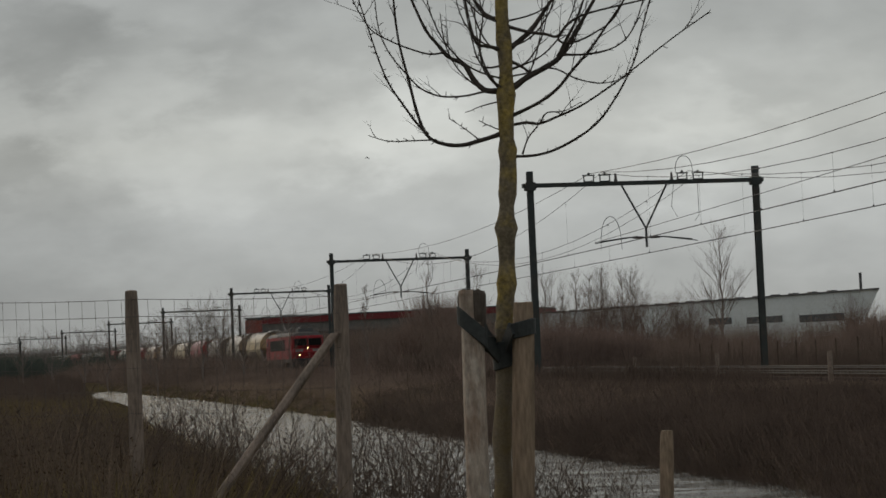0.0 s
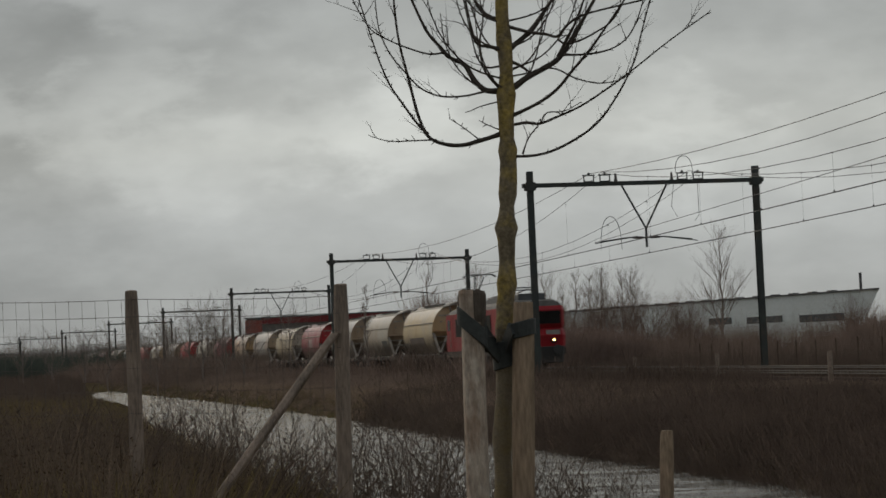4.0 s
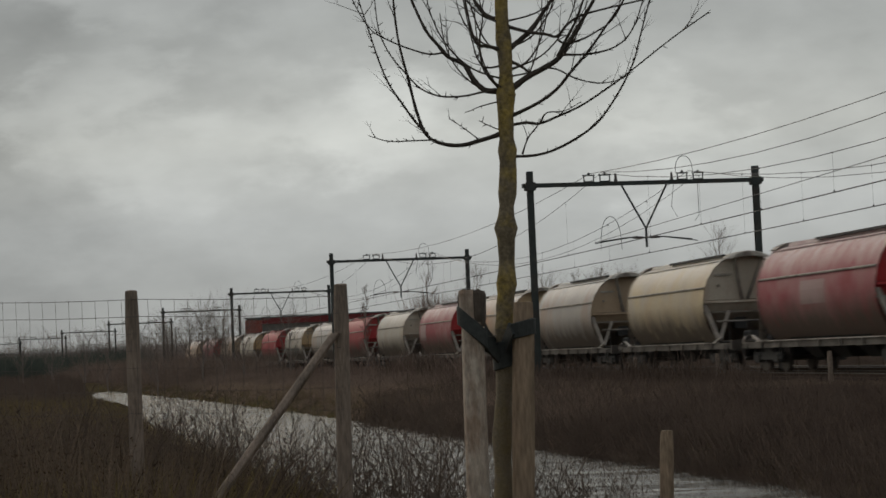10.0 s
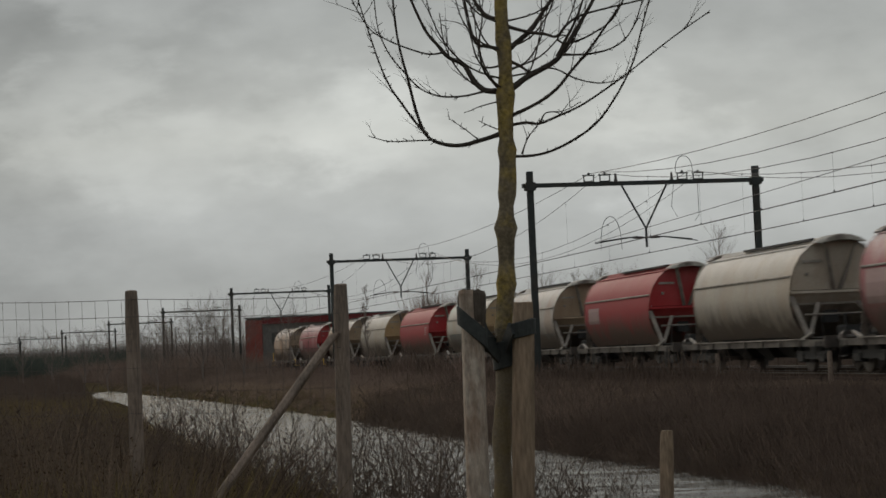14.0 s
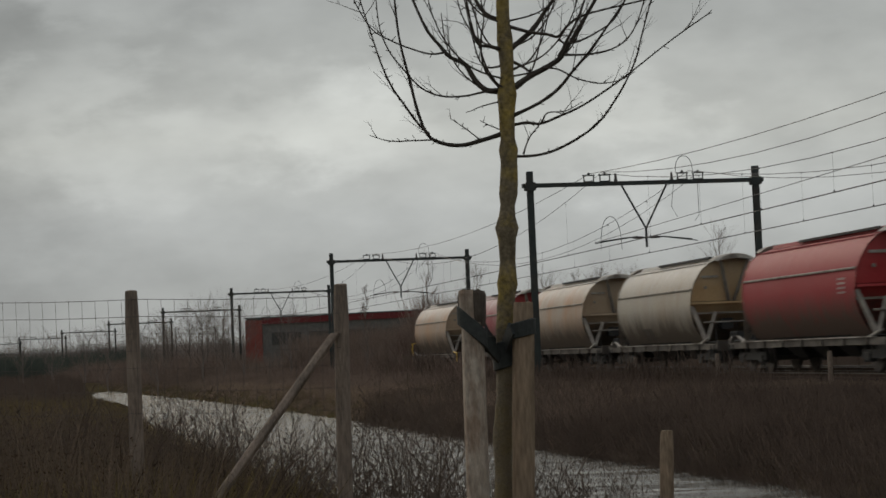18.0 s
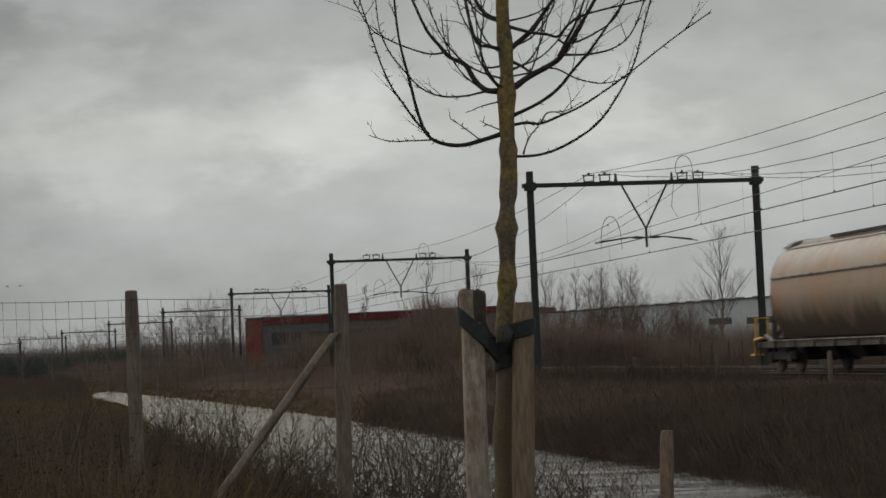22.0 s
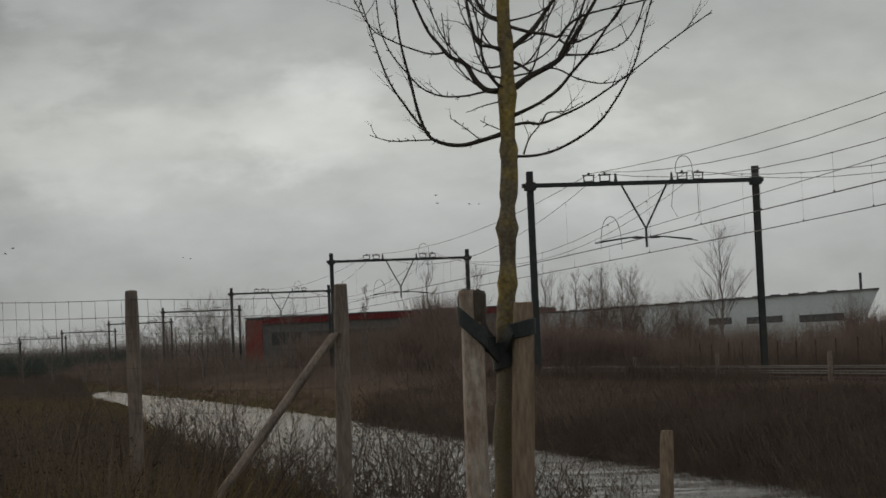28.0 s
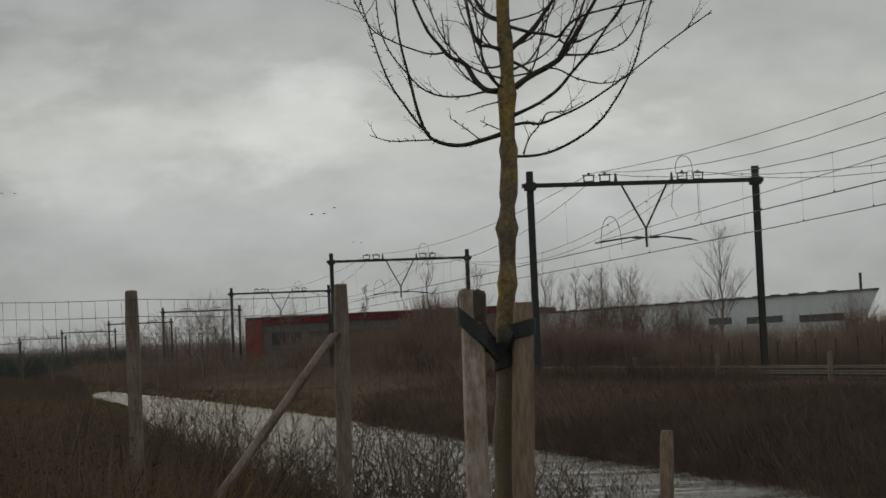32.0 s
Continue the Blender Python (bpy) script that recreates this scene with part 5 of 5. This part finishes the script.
def round_post(name, label, base, top, r, mat, group="", jag=0.0, seed=0, category="post", domed=False):
    """A round wooden post with a rough sawn head, leaning from base to top."""
    rng = random.Random(seed)
    base, top = Vector(base), Vector(top)
    ob = thing(name, label, category, group)
    ob.location = base
    g, rings = Geo(), []
    a, b, n = Vector((1, 0, 0)), Vector((0, 1, 0)), 16
    wob = [rng.uniform(0.93, 1.07) for k in range(n)]
    for k in range(13):
        u = k / 12
        c = (top - base) * u
        grow_r = r * (1.05 - 0.07 * u) * (1 + rng.gauss(0, 0.012))
        if k == 12:
            grow_r *= 0.86
            c = (top - base)
        ring = []
        for j in range(n):
            q = c + grow_r * wob[j] * (math.cos(2 * math.pi * j / n) * a + math.sin(2 * math.pi * j / n) * b)
            if k == 12:
                q.z += rng.uniform(-jag, jag)
            ring.append(q)
        rings.append(ring)
    for share, lift in ((0.75, 0.1), (0.42, 0.16)) if domed else ():
        mid = sum((Vector(q) for q in rings[12]), Vector()) / n
        rings.append([mid + (Vector(q) - mid) * share + Vector((0, 0, lift * r)) for q in rings[12]])
    part("shaft", g.loft(rings), mat, ob, smooth=True)
    return ob


pale_stake = round_post("tree_stake", "pale weathered wooden tree stake with a splintered head", (0.1, 8.77, 0.6), (0.117, 8.78, 2.535), 0.053, PALE_WOOD, "stakes holding the young tree", 0.012, 3, "stake")
round_post("tree_stake", "brown wooden tree stake with a sawn head", (0.27, 8.9, 0.6), (0.352, 8.9, 2.515), 0.05, RED_WOOD, "stakes holding the young tree", 0.004, 4, "stake")


def splintered_head(stake):
    """The stake's mallet-split head: bark-dark slabs round a pale split, a little wider than the shaft."""
    rng = random.Random(31)
    for k in range(9):
        a0 = 2 * math.pi * k / 9 + rng.uniform(-0.1, 0.1)
        a1 = a0 + rng.uniform(0.45, 0.72)
        low, top = 2.455 - rng.uniform(0.0, 0.05), 2.57 + rng.uniform(-0.02, 0.012)
        r0, r1 = 0.052, 0.066 + rng.uniform(-0.004, 0.004)
        rings = []
        for z, grow_r in ((low, 0.0), (low + 0.03, 0.6), (top - 0.015, 1.0), (top, 0.7)):
            outer = r0 + (r1 - r0) * grow_r
            rings.append([(0.117 - stake.location.x + r * math.cos(a), 8.78 - stake.location.y + r * math.sin(a), z - stake.location.z + (rng.uniform(-0.004, 0.004) if z == top else 0)) for a, r in ((a0, r0 - 0.012), (a0, outer), ((a0 + a1) / 2, outer * 1.02), (a1, outer), (a1, r0 - 0.012))])
        part("bark_slab", Geo().loft(rings), PALE_WOOD if k in (5, 6) else STAKE_BARK, stake)


def band(x, y, z, r, high, tilt, n=20):
    """A flat strap round a post, tilted across."""
    g, rings = Geo(), []
    for dr, dz in ((0.0, -0.5), (0.005, -0.46), (0.005, 0.46), (0.0, 0.5), (-0.004, 0.5), (-0.004, -0.5)):
        rings.append([(x + (r + dr) * math.cos(a), y + (r + dr) * math.sin(a), z + high * dz + tilt * math.cos(a)) for a in np.linspace(0, 2 * math.pi, n, endpoint=False)])
    return g.loft(rings + rings[:1], cap=False)


def build_ties():
    t = thing("tree_tie", "black rubber tree tie looped round trunk and stakes", "tree tie")
    part("band", band(0.114, 8.78, 2.412, 0.0605, 0.085, -0.055), RUBBER, t)
    part("band", band(0.341, 8.9, 2.396, 0.057, 0.072, 0.012), RUBBER, t)
    part("band", band(0.257, 8.99, 2.285, 0.047, 0.125, 0.012), RUBBER, t)
    g = Geo().loft([[(0.165, 8.84, 2.30), (0.225, 8.95, 2.28), (0.225, 8.99, 2.28), (0.165, 8.88, 2.30)],
                    [(0.168, 8.84, 2.37), (0.222, 8.95, 2.36), (0.222, 8.99, 2.36), (0.168, 8.88, 2.37)],
                    [(0.172, 8.84, 2.45), (0.19, 8.90, 2.40), (0.19, 8.94, 2.40), (0.172, 8.88, 2.45)]])
    part("spacer_block", g, RUBBER, t)
    g = Geo()
    g.beam((0.292, 8.86, 2.40), (0.262, 8.945, 2.32), 0.012, 0.07)
    g.beam((0.30, 8.94, 2.40), (0.285, 9.02, 2.31), 0.012, 0.06)
    g.beam((0.16, 8.815, 2.36), (0.235, 8.94, 2.27), 0.012, 0.055)
    part("strap", g, RUBBER, t)
    part("tie_wire", Geo().tube([(0.17, 8.84, 2.368), (0.225, 8.94, 2.37)], 0.0022, 4), SILL_WHITE, t)
    return t


splintered_head(pale_stake)
build_ties()


# ---- fence ----
def build_fence():
    end = round_post("fence_post", "grey weathered round fence post, braced, at the fence's end", (-0.83, 15.0, 0.4), (-0.79, 15.0, 2.855), 0.055, POST_WOOD, "wooden fence posts", 0.004, 5, "post", True)
    mid = round_post("fence_post", "grey weathered round fence post with a rounded head", (-2.38, 15.0, 0.4), (-2.385, 15.0, 2.875), 0.053, POST_WOOD, "wooden fence posts", 0.002, 6, "post", True)
    round_post("fence_post", "grey weathered round fence post with a rounded head", (-3.98, 15.1, 0.4), (-3.985, 15.1, 2.875), 0.053, POST_WOOD, "wooden fence posts", 0.002, 7, "post", True)
    round_post("fence_brace", "slanting round wooden brace propping the fence's end post", (-2.26, 14.2, 0.6), (-0.84, 14.93, 2.49), 0.043, POST_WOOD, "", 0.0, 8, "brace")
    round_post("fence_post", "short brown wooden post at the water's edge", (1.47, 14.0, 0.5), (1.525, 14.0, 1.69), 0.05, RED_WOOD, "wooden fence posts", 0.003, 9)
    mesh = thing("wire_fence", "rusty knotted wire mesh strung between wooden posts", "fence")
    x0, x1, y = -5.3, -0.8, 14.94
    for k in range(7):
        z = 2.77 - 0.13 * k if k < 5 else 2.25 - 0.17 * (k - 4)
        g = Geo().tube([(x0 + (x1 - x0) * i / 12, y, z + 0.026 * (x1 - x0) * (1 - i / 12) - 0.012 * math.sin(math.pi * ((i / 12 * 3) % 1))) for i in range(13)], 0.0021 if k < 2 else 0.0013, 4)
        part("line_wire", g, FENCE_WIRE, mesh)
    n = int((x1 - x0) / 0.1)
    stay = Geo().tube([(0, 0, 1.9), (0.004, 0, 2.3), (-0.002, 0, 2.77)], 0.0016, 3).mesh("stay_wire", FENCE_WIRE)
    for k in range(n):
        ob = part("stay_wire", stay, None, mesh)
        ob.location = (x0 + 0.1 * (k + 0.5), y, 0.026 * (x1 - x0 - 0.1 * (k + 0.5)))


build_fence()
for s, h in ((20.7, 1.0), (16.4, 1.0), (-17.7, 1.05), (-26.9, 1.1), (-36.3, 1.1)):
    p = on_line(s, -3.8)
    round_post("trackside_post", "weathered wooden post beside the track", (p.x, p.y, 0.6), (p.x, p.y, 0.85 + h), 0.065, POST_WOOD, "posts beside the track", 0.0, int(s) + 60)


for s in (13.1, 11.3, 8.7, 6.7, 4.1, 1.9, -0.45, -2.8, -5.1, -7.5, -10.0):
    p = on_line(s, 8.5)
    z = float(ground_height(np.array(p.x), np.array(p.y)))
    round_post("far_fence_post", "thin dark fence post beyond the tracks", (p.x, p.y, z - 0.1), (p.x, p.y, z + 1.35), 0.035, DARK_BRUSH, "fence posts beyond the tracks", 0.0, int(s) + 90)


# ---- buildings and far growth ----
def build_white_hall():
    b = thing("warehouse", "long pale grey metal-clad warehouse with a sloping end and strip windows", "building")
    p0, p1 = Vector((12.9, 230, 0)), Vector((39.54, 180, 0))
    d = (p1 - p0).normalized()
    L = (p1 - p0).length
    b.matrix_basis = Matrix.Translation(p0) @ Matrix.Rotation(math.atan2(d.y, d.x), 4, "Z")
    g = Geo()
    g.loft([[(-12, 0, 0.4), (-12, 14, 0.4), (-12, 14, 6.5), (-12, 0, 6.45)], [(L - 4.6, 0, 0.4), (L - 21, 14, 0.4), (L - 17, 14, 6.5), (L, 0, 6.45)]])
    part("wall", g, CLADDING, b)
    deck = [(-12.1, -0.2), (L + 0.3, -0.2), (L - 17, 14.2), (-12.1, 14.2)]
    g = Geo().loft([[(x, y, 6.46 + 0.004 * y) for x, y in deck], [(x, y, 6.58 + 0.004 * y) for x, y in deck]])
    part("roof_edge", g, ROOF_GEAR, b)
    for k in range(20):
        part("roof_vent", Geo().box(2.9 * k - 6, 2.9 * k - 5.3, 0.1, 0.8, 6.57, 6.7, 0.04), ROOF_GEAR, b)
    return b, L


hall, hall_length = build_white_hall()
HALL_WINDOWS = ((30.15, 33.99, 4.05, 4.7), (36.6, 42.3, 3.95, 4.6), (45.0, 51.6, 3.8, 4.5))
HALL_FLUE = 51.8

for x0, x1, z0, z1 in HALL_WINDOWS:
    w = part("strip_window", Geo().box(x0, x1, -0.06, 0.3, z0, z1), CLADDING_DARK, hall)
    part("window_frame", Geo().box(x0 - 0.1, x1 + 0.1, -0.1, 0.2, z1, z1 + 0.08), CLADDING, w)
part("flue", Geo().tube([(HALL_FLUE, 2, 6.5), (HALL_FLUE, 2, 8.15), (HALL_FLUE, 2, 8.2)], [0.13, 0.13, 0.17], 8), ROOF_GEAR, hall)


def build_red_building():
    b = thing("industrial_building", "low dark grey industrial building with a red fascia", "building")
    b.matrix_basis = pose(-26.5, 262, 0.5, 0, 0, -14)
    part("wall", Geo().box(0, 36, 0, 30, 0, 7.5), DARK_FACADE, b)
    part("fascia", Geo().box(2.3, 36.1, -0.25, 30.1, 6.7, 7.5), BRICK_RED, b)
    part("roof_edge", Geo().box(-0.2, 36.2, -0.35, 30.2, 7.5, 7.65), ROOF_GEAR, b)
    part("corner_panel", Geo().box(-0.12, 2.2, -0.2, 4, 1.5, 7.3), CORNER_RED, b)
    for k in range(6):
        w = part("window", Geo().box(3.5 + 5.2 * k, 7.6 + 5.2 * k, -0.08, 0.3, 3.9, 5.5), FACADE_GLASS, b)
        part("mullion", Geo().box(5.5 + 5.2 * k, 5.6 + 5.2 * k, -0.12, 0.2, 3.9, 5.5), ROOF_GEAR, w)


build_red_building()

for x, y, h, w, seed in ((11.0, 150, 7.0, 0.16, 51), (12.1, 152, 7.6, 0.16, 52), (13.3, 149, 7.2, 0.18, 53), (14.3, 151, 6.2, 0.16, 54), (8.9, 149, 6.2, 0.14, 55),
                         (19.6, 140, 9.3, 0.26, 21), (10.3, 205, 9.8, 0.3, 22), (15.0, 190, 9.0, 0.28, 23), (17.5, 185, 8.6, 0.3, 24), (-1.6, 185, 10.8, 0.16, 25),
                         (3.2, 200, 9.8, 0.25, 26), (13.2, 200, 9.2, 0.2, 29), (-4.6, 112, 5.6, 0.12, 27), (-17.0, 150, 5.4, 0.3, 41), (-20.0, 165, 5.2, 0.35, 42), (-24.0, 170, 4.6, 0.4, 43), (-29.0, 190, 4.4, 0.4, 44)):
    bare_tree(x, y, h, w, seed, kids=12, radius=h * 0.011)


def bush_domes():
    """Dense rounded bushes: where they stand (across, away), half width, height."""
    rng = random.Random(77)
    stems = [stalk_clump(rng, 44, 1.0, 0.24, 0.0085, 0.26) for k in range(6)]
    for x, y, half, high in ((-2.2, 195, 1.1, 6.8), (-0.9, 196, 1.6, 9.4), (0.4, 197, 1.3, 7.8), (5.4, 132, 1.7, 3.4), (7.6, 130, 2.3, 4.3), (10.2, 131, 2.2, 4.1), (12.5, 133, 2.0, 3.6), (15.0, 134, 1.6, 2.6), (24.5, 118, 1.8, 3.4), (27.0, 119, 2.0, 4.0)):
        places = []
        for k in range(110):
            a, r = rng.uniform(0, 6.283), math.sqrt(rng.random())
            places.append((x + half * r * math.cos(a), y + half * r * math.sin(a), high * (1 - 0.6 * r ** 2.2) * rng.uniform(0.75, 1.05)))
        scatter("bush", stems, places, BUSH_TWIG, "dense rounded red-brown leafless bush", int(x * 10) + 200, "thing")


bush_domes()
for across, away, high, seed in ((-0.215, 170, 4.6, 61), (-0.2, 185, 5.0, 62), (-0.184, 160, 4.6, 63), (-0.172, 190, 5.6, 64), (-0.147, 150, 5.0, 65), (-0.142, 175, 5.6, 66),
                                 (-0.13, 165, 5.4, 67), (-0.124, 150, 5.8, 68), (-0.112, 160, 6.4, 69), (-0.103, 145, 4.6, 70), (-0.08, 140, 4.6, 71)):
    bare_tree(across * away, away, high, 0.5, seed, "low bare tree with a wide crown of thin twigs", 2, 9)


def dome_bush(x, y, high, wide, seed, label="dense rounded bush of fine bare brown twigs"):
    rng = random.Random(seed)
    b = thing("bush", label, "bush", "bushes beyond the tracks")
    b.location = (x, y, ground_at(x, y))
    g = Geo()
    for k in range(38):
        a = rng.uniform(0, 6.283)
        lean = rng.random() ** 0.6 * wide / high * 1.1
        grow(rng, (rng.gauss(0, 0.1) * wide, rng.gauss(0, 0.1) * wide, -0.1), (math.cos(a) * lean, math.sin(a) * lean, 1), high * rng.uniform(0.7, 1.0), 0.035, 2, g, 0.45, 0.15, 7, 0.1, 3)
    part("twig_mass", g, BUSH_TWIG, b)


for x, y, h, w, seed in ((-1.2, 178, 6.6, 3.0, 31), (1.5, 178, 5.0, 2.5, 32), (7.0, 150, 5.4, 3.0, 33), (11.0, 145, 6.0, 3.2, 34), (14.0, 142, 5.8, 3.0, 35), (17.2, 135, 3.6, 2.5, 36),
                         (-3.5, 170, 4.0, 2.5, 37), (9.0, 140, 4.4, 2.6, 38), (39.0, 160, 4.2, 3.0, 39), (20.3, 168, 6.0, 1.8, 40), (33.8, 164, 5.0, 2.2, 45)):
    dome_bush(x, y, h, w, seed)


# ---- shrubs before the water ----
def crooked_stem(rng, foot, lean, high, radius, g):
    """A stem that kinks at every joint and puts out a short forked twig there."""
    p, d = Vector(foot), Vector((lean[0], lean[1], 1)).normalized()
    joints = max(5, int(high / 0.075))
    pts, radii, side = [p.copy()], [radius], 1
    for k in range(joints):
        d = (d + Vector((rng.gauss(0, 0.16) + 0.1 * side, rng.gauss(0, 0.14), 0.06))).normalized()
        side = -side
        p = p + d * (high / joints)
        pts.append(p.copy())
        radii.append(radius * (1 - 0.58 * (k + 1) / joints))
        if k > 1 and rng.random() < 0.85:
            a = rng.uniform(-0.9, 0.9) + (0 if side > 0 else math.pi)
            out = Vector((math.cos(a), math.sin(a), rng.uniform(0.25, 1.1))).normalized()
            reach = rng.uniform(0.08, 0.3) * (1.15 - 0.6 * k / joints)
            q = p + out * reach * 0.55 + Vector((0, 0, rng.uniform(-0.01, 0.03)))
            tip = q + (out + Vector((rng.gauss(0, 0.5), rng.gauss(0, 0.5), 0.45))).normalized() * reach * 0.5
            g.tube([p, q, tip], [radii[-1] * 0.62, radii[-1] * 0.48, 0.0016], 3)
            if rng.random() < 0.75:
                fork = q + (out + Vector((rng.gauss(0, 0.9), rng.gauss(0, 0.6), rng.uniform(-0.3, 0.9)))).normalized() * reach * 0.45
                g.tube([q, fork], [radii[-1] * 0.42, 0.0015], 3)
            if rng.random() < 0.3:
                g.ball(tip, 0.007, 0.006, 0.011, 4, 2)
    g.tube(pts, radii, 4)


def build_shrub(x, y, high, seed, stems=6, wide=0.3):
    rng = random.Random(seed)
    b = thing("shrub", "leafless dark shrub of thin crooked stems at the water's edge", "shrub", "shrubs on the near bank")
    b.location = (x, y, ground_at(x, y))
    for k in range(stems):
        g = Geo()
        crooked_stem(rng, (rng.gauss(0, wide), rng.gauss(0, wide), -0.08), (rng.gauss(0, 0.14), rng.gauss(0, 0.14)), high * rng.uniform(0.65, 1.05), rng.uniform(0.0042, 0.0082), g)
        part("stem", g, SHRUB_TWIG, b)


shrub_rng = random.Random(77)
for count, r0, r1, y0, y1, t0, t1, stems in ((30, -0.188, -0.105, 15.6, 22.0, 0.004, 0.028, 8), (42, -0.125, 0.014, 15.4, 19.0, 0.002, 0.036, 8), (16, 0.018, 0.08, 15.4, 18.0, 0.036, 0.062, 8),
                                            (26, -0.235, -0.16, 15.4, 20.0, -0.002, 0.014, 8)):
    for k in range(count):
        away = shrub_rng.uniform(y0, y1)
        across = away * (r0 + (r1 - r0) * (k + shrub_rng.random()) / count)
        top = 2.3 - away * (t0 + (t1 - t0) * shrub_rng.random())
        build_shrub(across, away, max(0.25, top - ground_at(across, away)), 120 + k + 100 * count, stems, 0.28)


# ---- birds ----
def build_bird(span):
    b = thing("bird", "dark bird in flight with spread wings", "bird", "birds in the sky")
    g = Geo().ball((0, 0, 0), span * 0.22, span * 0.06, span * 0.06)
    body = part("body", g, BIRD, b)
    for s in (-1, 1):
        w = Geo()
        w.loft([[(span * 0.08, 0, 0), (-span * 0.1, 0, 0), (-span * 0.1, 0, span * 0.02), (span * 0.08, 0, span * 0.02)],
                [(span * 0.04, s * span * 0.28, span * 0.1), (-span * 0.1, s * span * 0.28, span * 0.1), (-span * 0.1, s * span * 0.28, span * 0.115), (span * 0.04, s * span * 0.28, span * 0.115)],
                [(-span * 0.06, s * span * 0.5, span * 0.06), (-span * 0.1, s * span * 0.5, span * 0.06), (-span * 0.1, s * span * 0.5, span * 0.065), (-span * 0.06, s * span * 0.5, span * 0.065)]])
        part("wing", w, BIRD, b)
    part("tail", Geo().box(-span * 0.34, -span * 0.18, -span * 0.04, span * 0.04, -0.01 * span, 0.01 * span), BIRD, b)
    return b


def flock(rows, offsets, span):
    """Birds that fly one line, each set off from it by offsets (across, away, up)."""
    birds = []
    for k, (dx, dy, dz) in enumerate(offsets):
        b = build_bird(span)
        poses = []
        for i, (t, x, y, z) in enumerate(rows):
            nxt, prv = rows[min(i + 1, len(rows) - 1)], rows[max(i - 1, 0)]
            head = 0 if nxt[1] > prv[1] else 180
            if abs(nxt[1] - prv[1]) < 6 and nxt[0] - prv[0] > 1.0:
                head = 90
            poses.append((t, pose(x + dx, y + dy, z + dz, 12 * math.sin(k + 2 * i), -4, head)))
        birds.append((b, poses))
    return birds


FLIGHTS = (flock(((0, -8.0, 220, 24.5), (0.6, -21.7, 220, 28.7), (1.2, -37.1, 220, 33.0), (2.2, -60.8, 220, 39.6), (32, -760, 225, 60)), ((0, 0, 0),), 1.0)
           + flock(((0, -490, 280, 12), (22.5, -55.0, 280, 15.2), (24, -27.2, 280, 19.2), (25.5, -2.9, 280, 21.8), (26.3, 6.0, 280, 22.4), (27, 8.8, 283, 22.8),
                    (27.5, 7.0, 283, 23.4), (28.5, -5.2, 283, 24.9), (30.5, -37.7, 283, 26.9), (32, -65.5, 283, 28.6)),
                   ((-2.6, 0, 0.9), (-2.4, 2, -0.1), (2.2, 1, -0.5), (3.6, 3, -0.4)), 0.85)
           + flock(((0, -300, 240, 10), (27.2, -60.1, 240, 17.0), (28.5, -49.1, 240, 17.3), (30.5, -28.7, 240, 18.9), (32, -14.2, 240, 20.4)), ((-1.6, 0, -0.5), (-0.2, 2, -0.3), (1.2, 0, 0.2)), 0.9)
           + flock(((0, -330, 420, 8), (24, -97.1, 420, 18.0), (25.5, -81.7, 420, 21.6), (28, -53.8, 420, 24.8), (32, -17.3, 420, 26.6)), ((0, 0, 0), (-1.6, 0, 0.3)), 0.8))


# ---- what moves ----
def train_at(t):
    return 94.941 - (21.253 * t - 0.38256 * t * t / 2 + 0.01235 * t ** 3 / 6)


def motions():
    times = [float(k) for k in range(33)]
    walk(loco, [(t, along(train_at(t) + 8.4)) for t in times])
    for k, w in enumerate(wagons):
        walk(w, [(t, along(train_at(t) + 25.3 + 15.4 * k)) for t in times])
    for bird, rows in FLIGHTS:
        walk(bird, rows)
    sway = ((0, 0.0), (4, 0.02), (9, 0.0), (13, -0.05), (16, 0.0), (18.5, 0.1), (20, 0.0), (21, -0.03), (22.5, 0.1), (24, 0.02), (25.5, 0.1), (28, 0.12), (30, 0.08), (32, 0.1))
    walk(young_tree, [(t, pose(TREE_X, TREE_Y, 0.66, 0, a, 0)) for t, a in sway])
    walk(clouds, [(t, Matrix.Translation(EYE) @ Matrix.Rotation(radians(3.4 * t / 32), 4, Vector((0.1, 0, 1)).normalized())) for t in (0.0, 8.0, 16.0, 24.0, 32.0)])


motions()
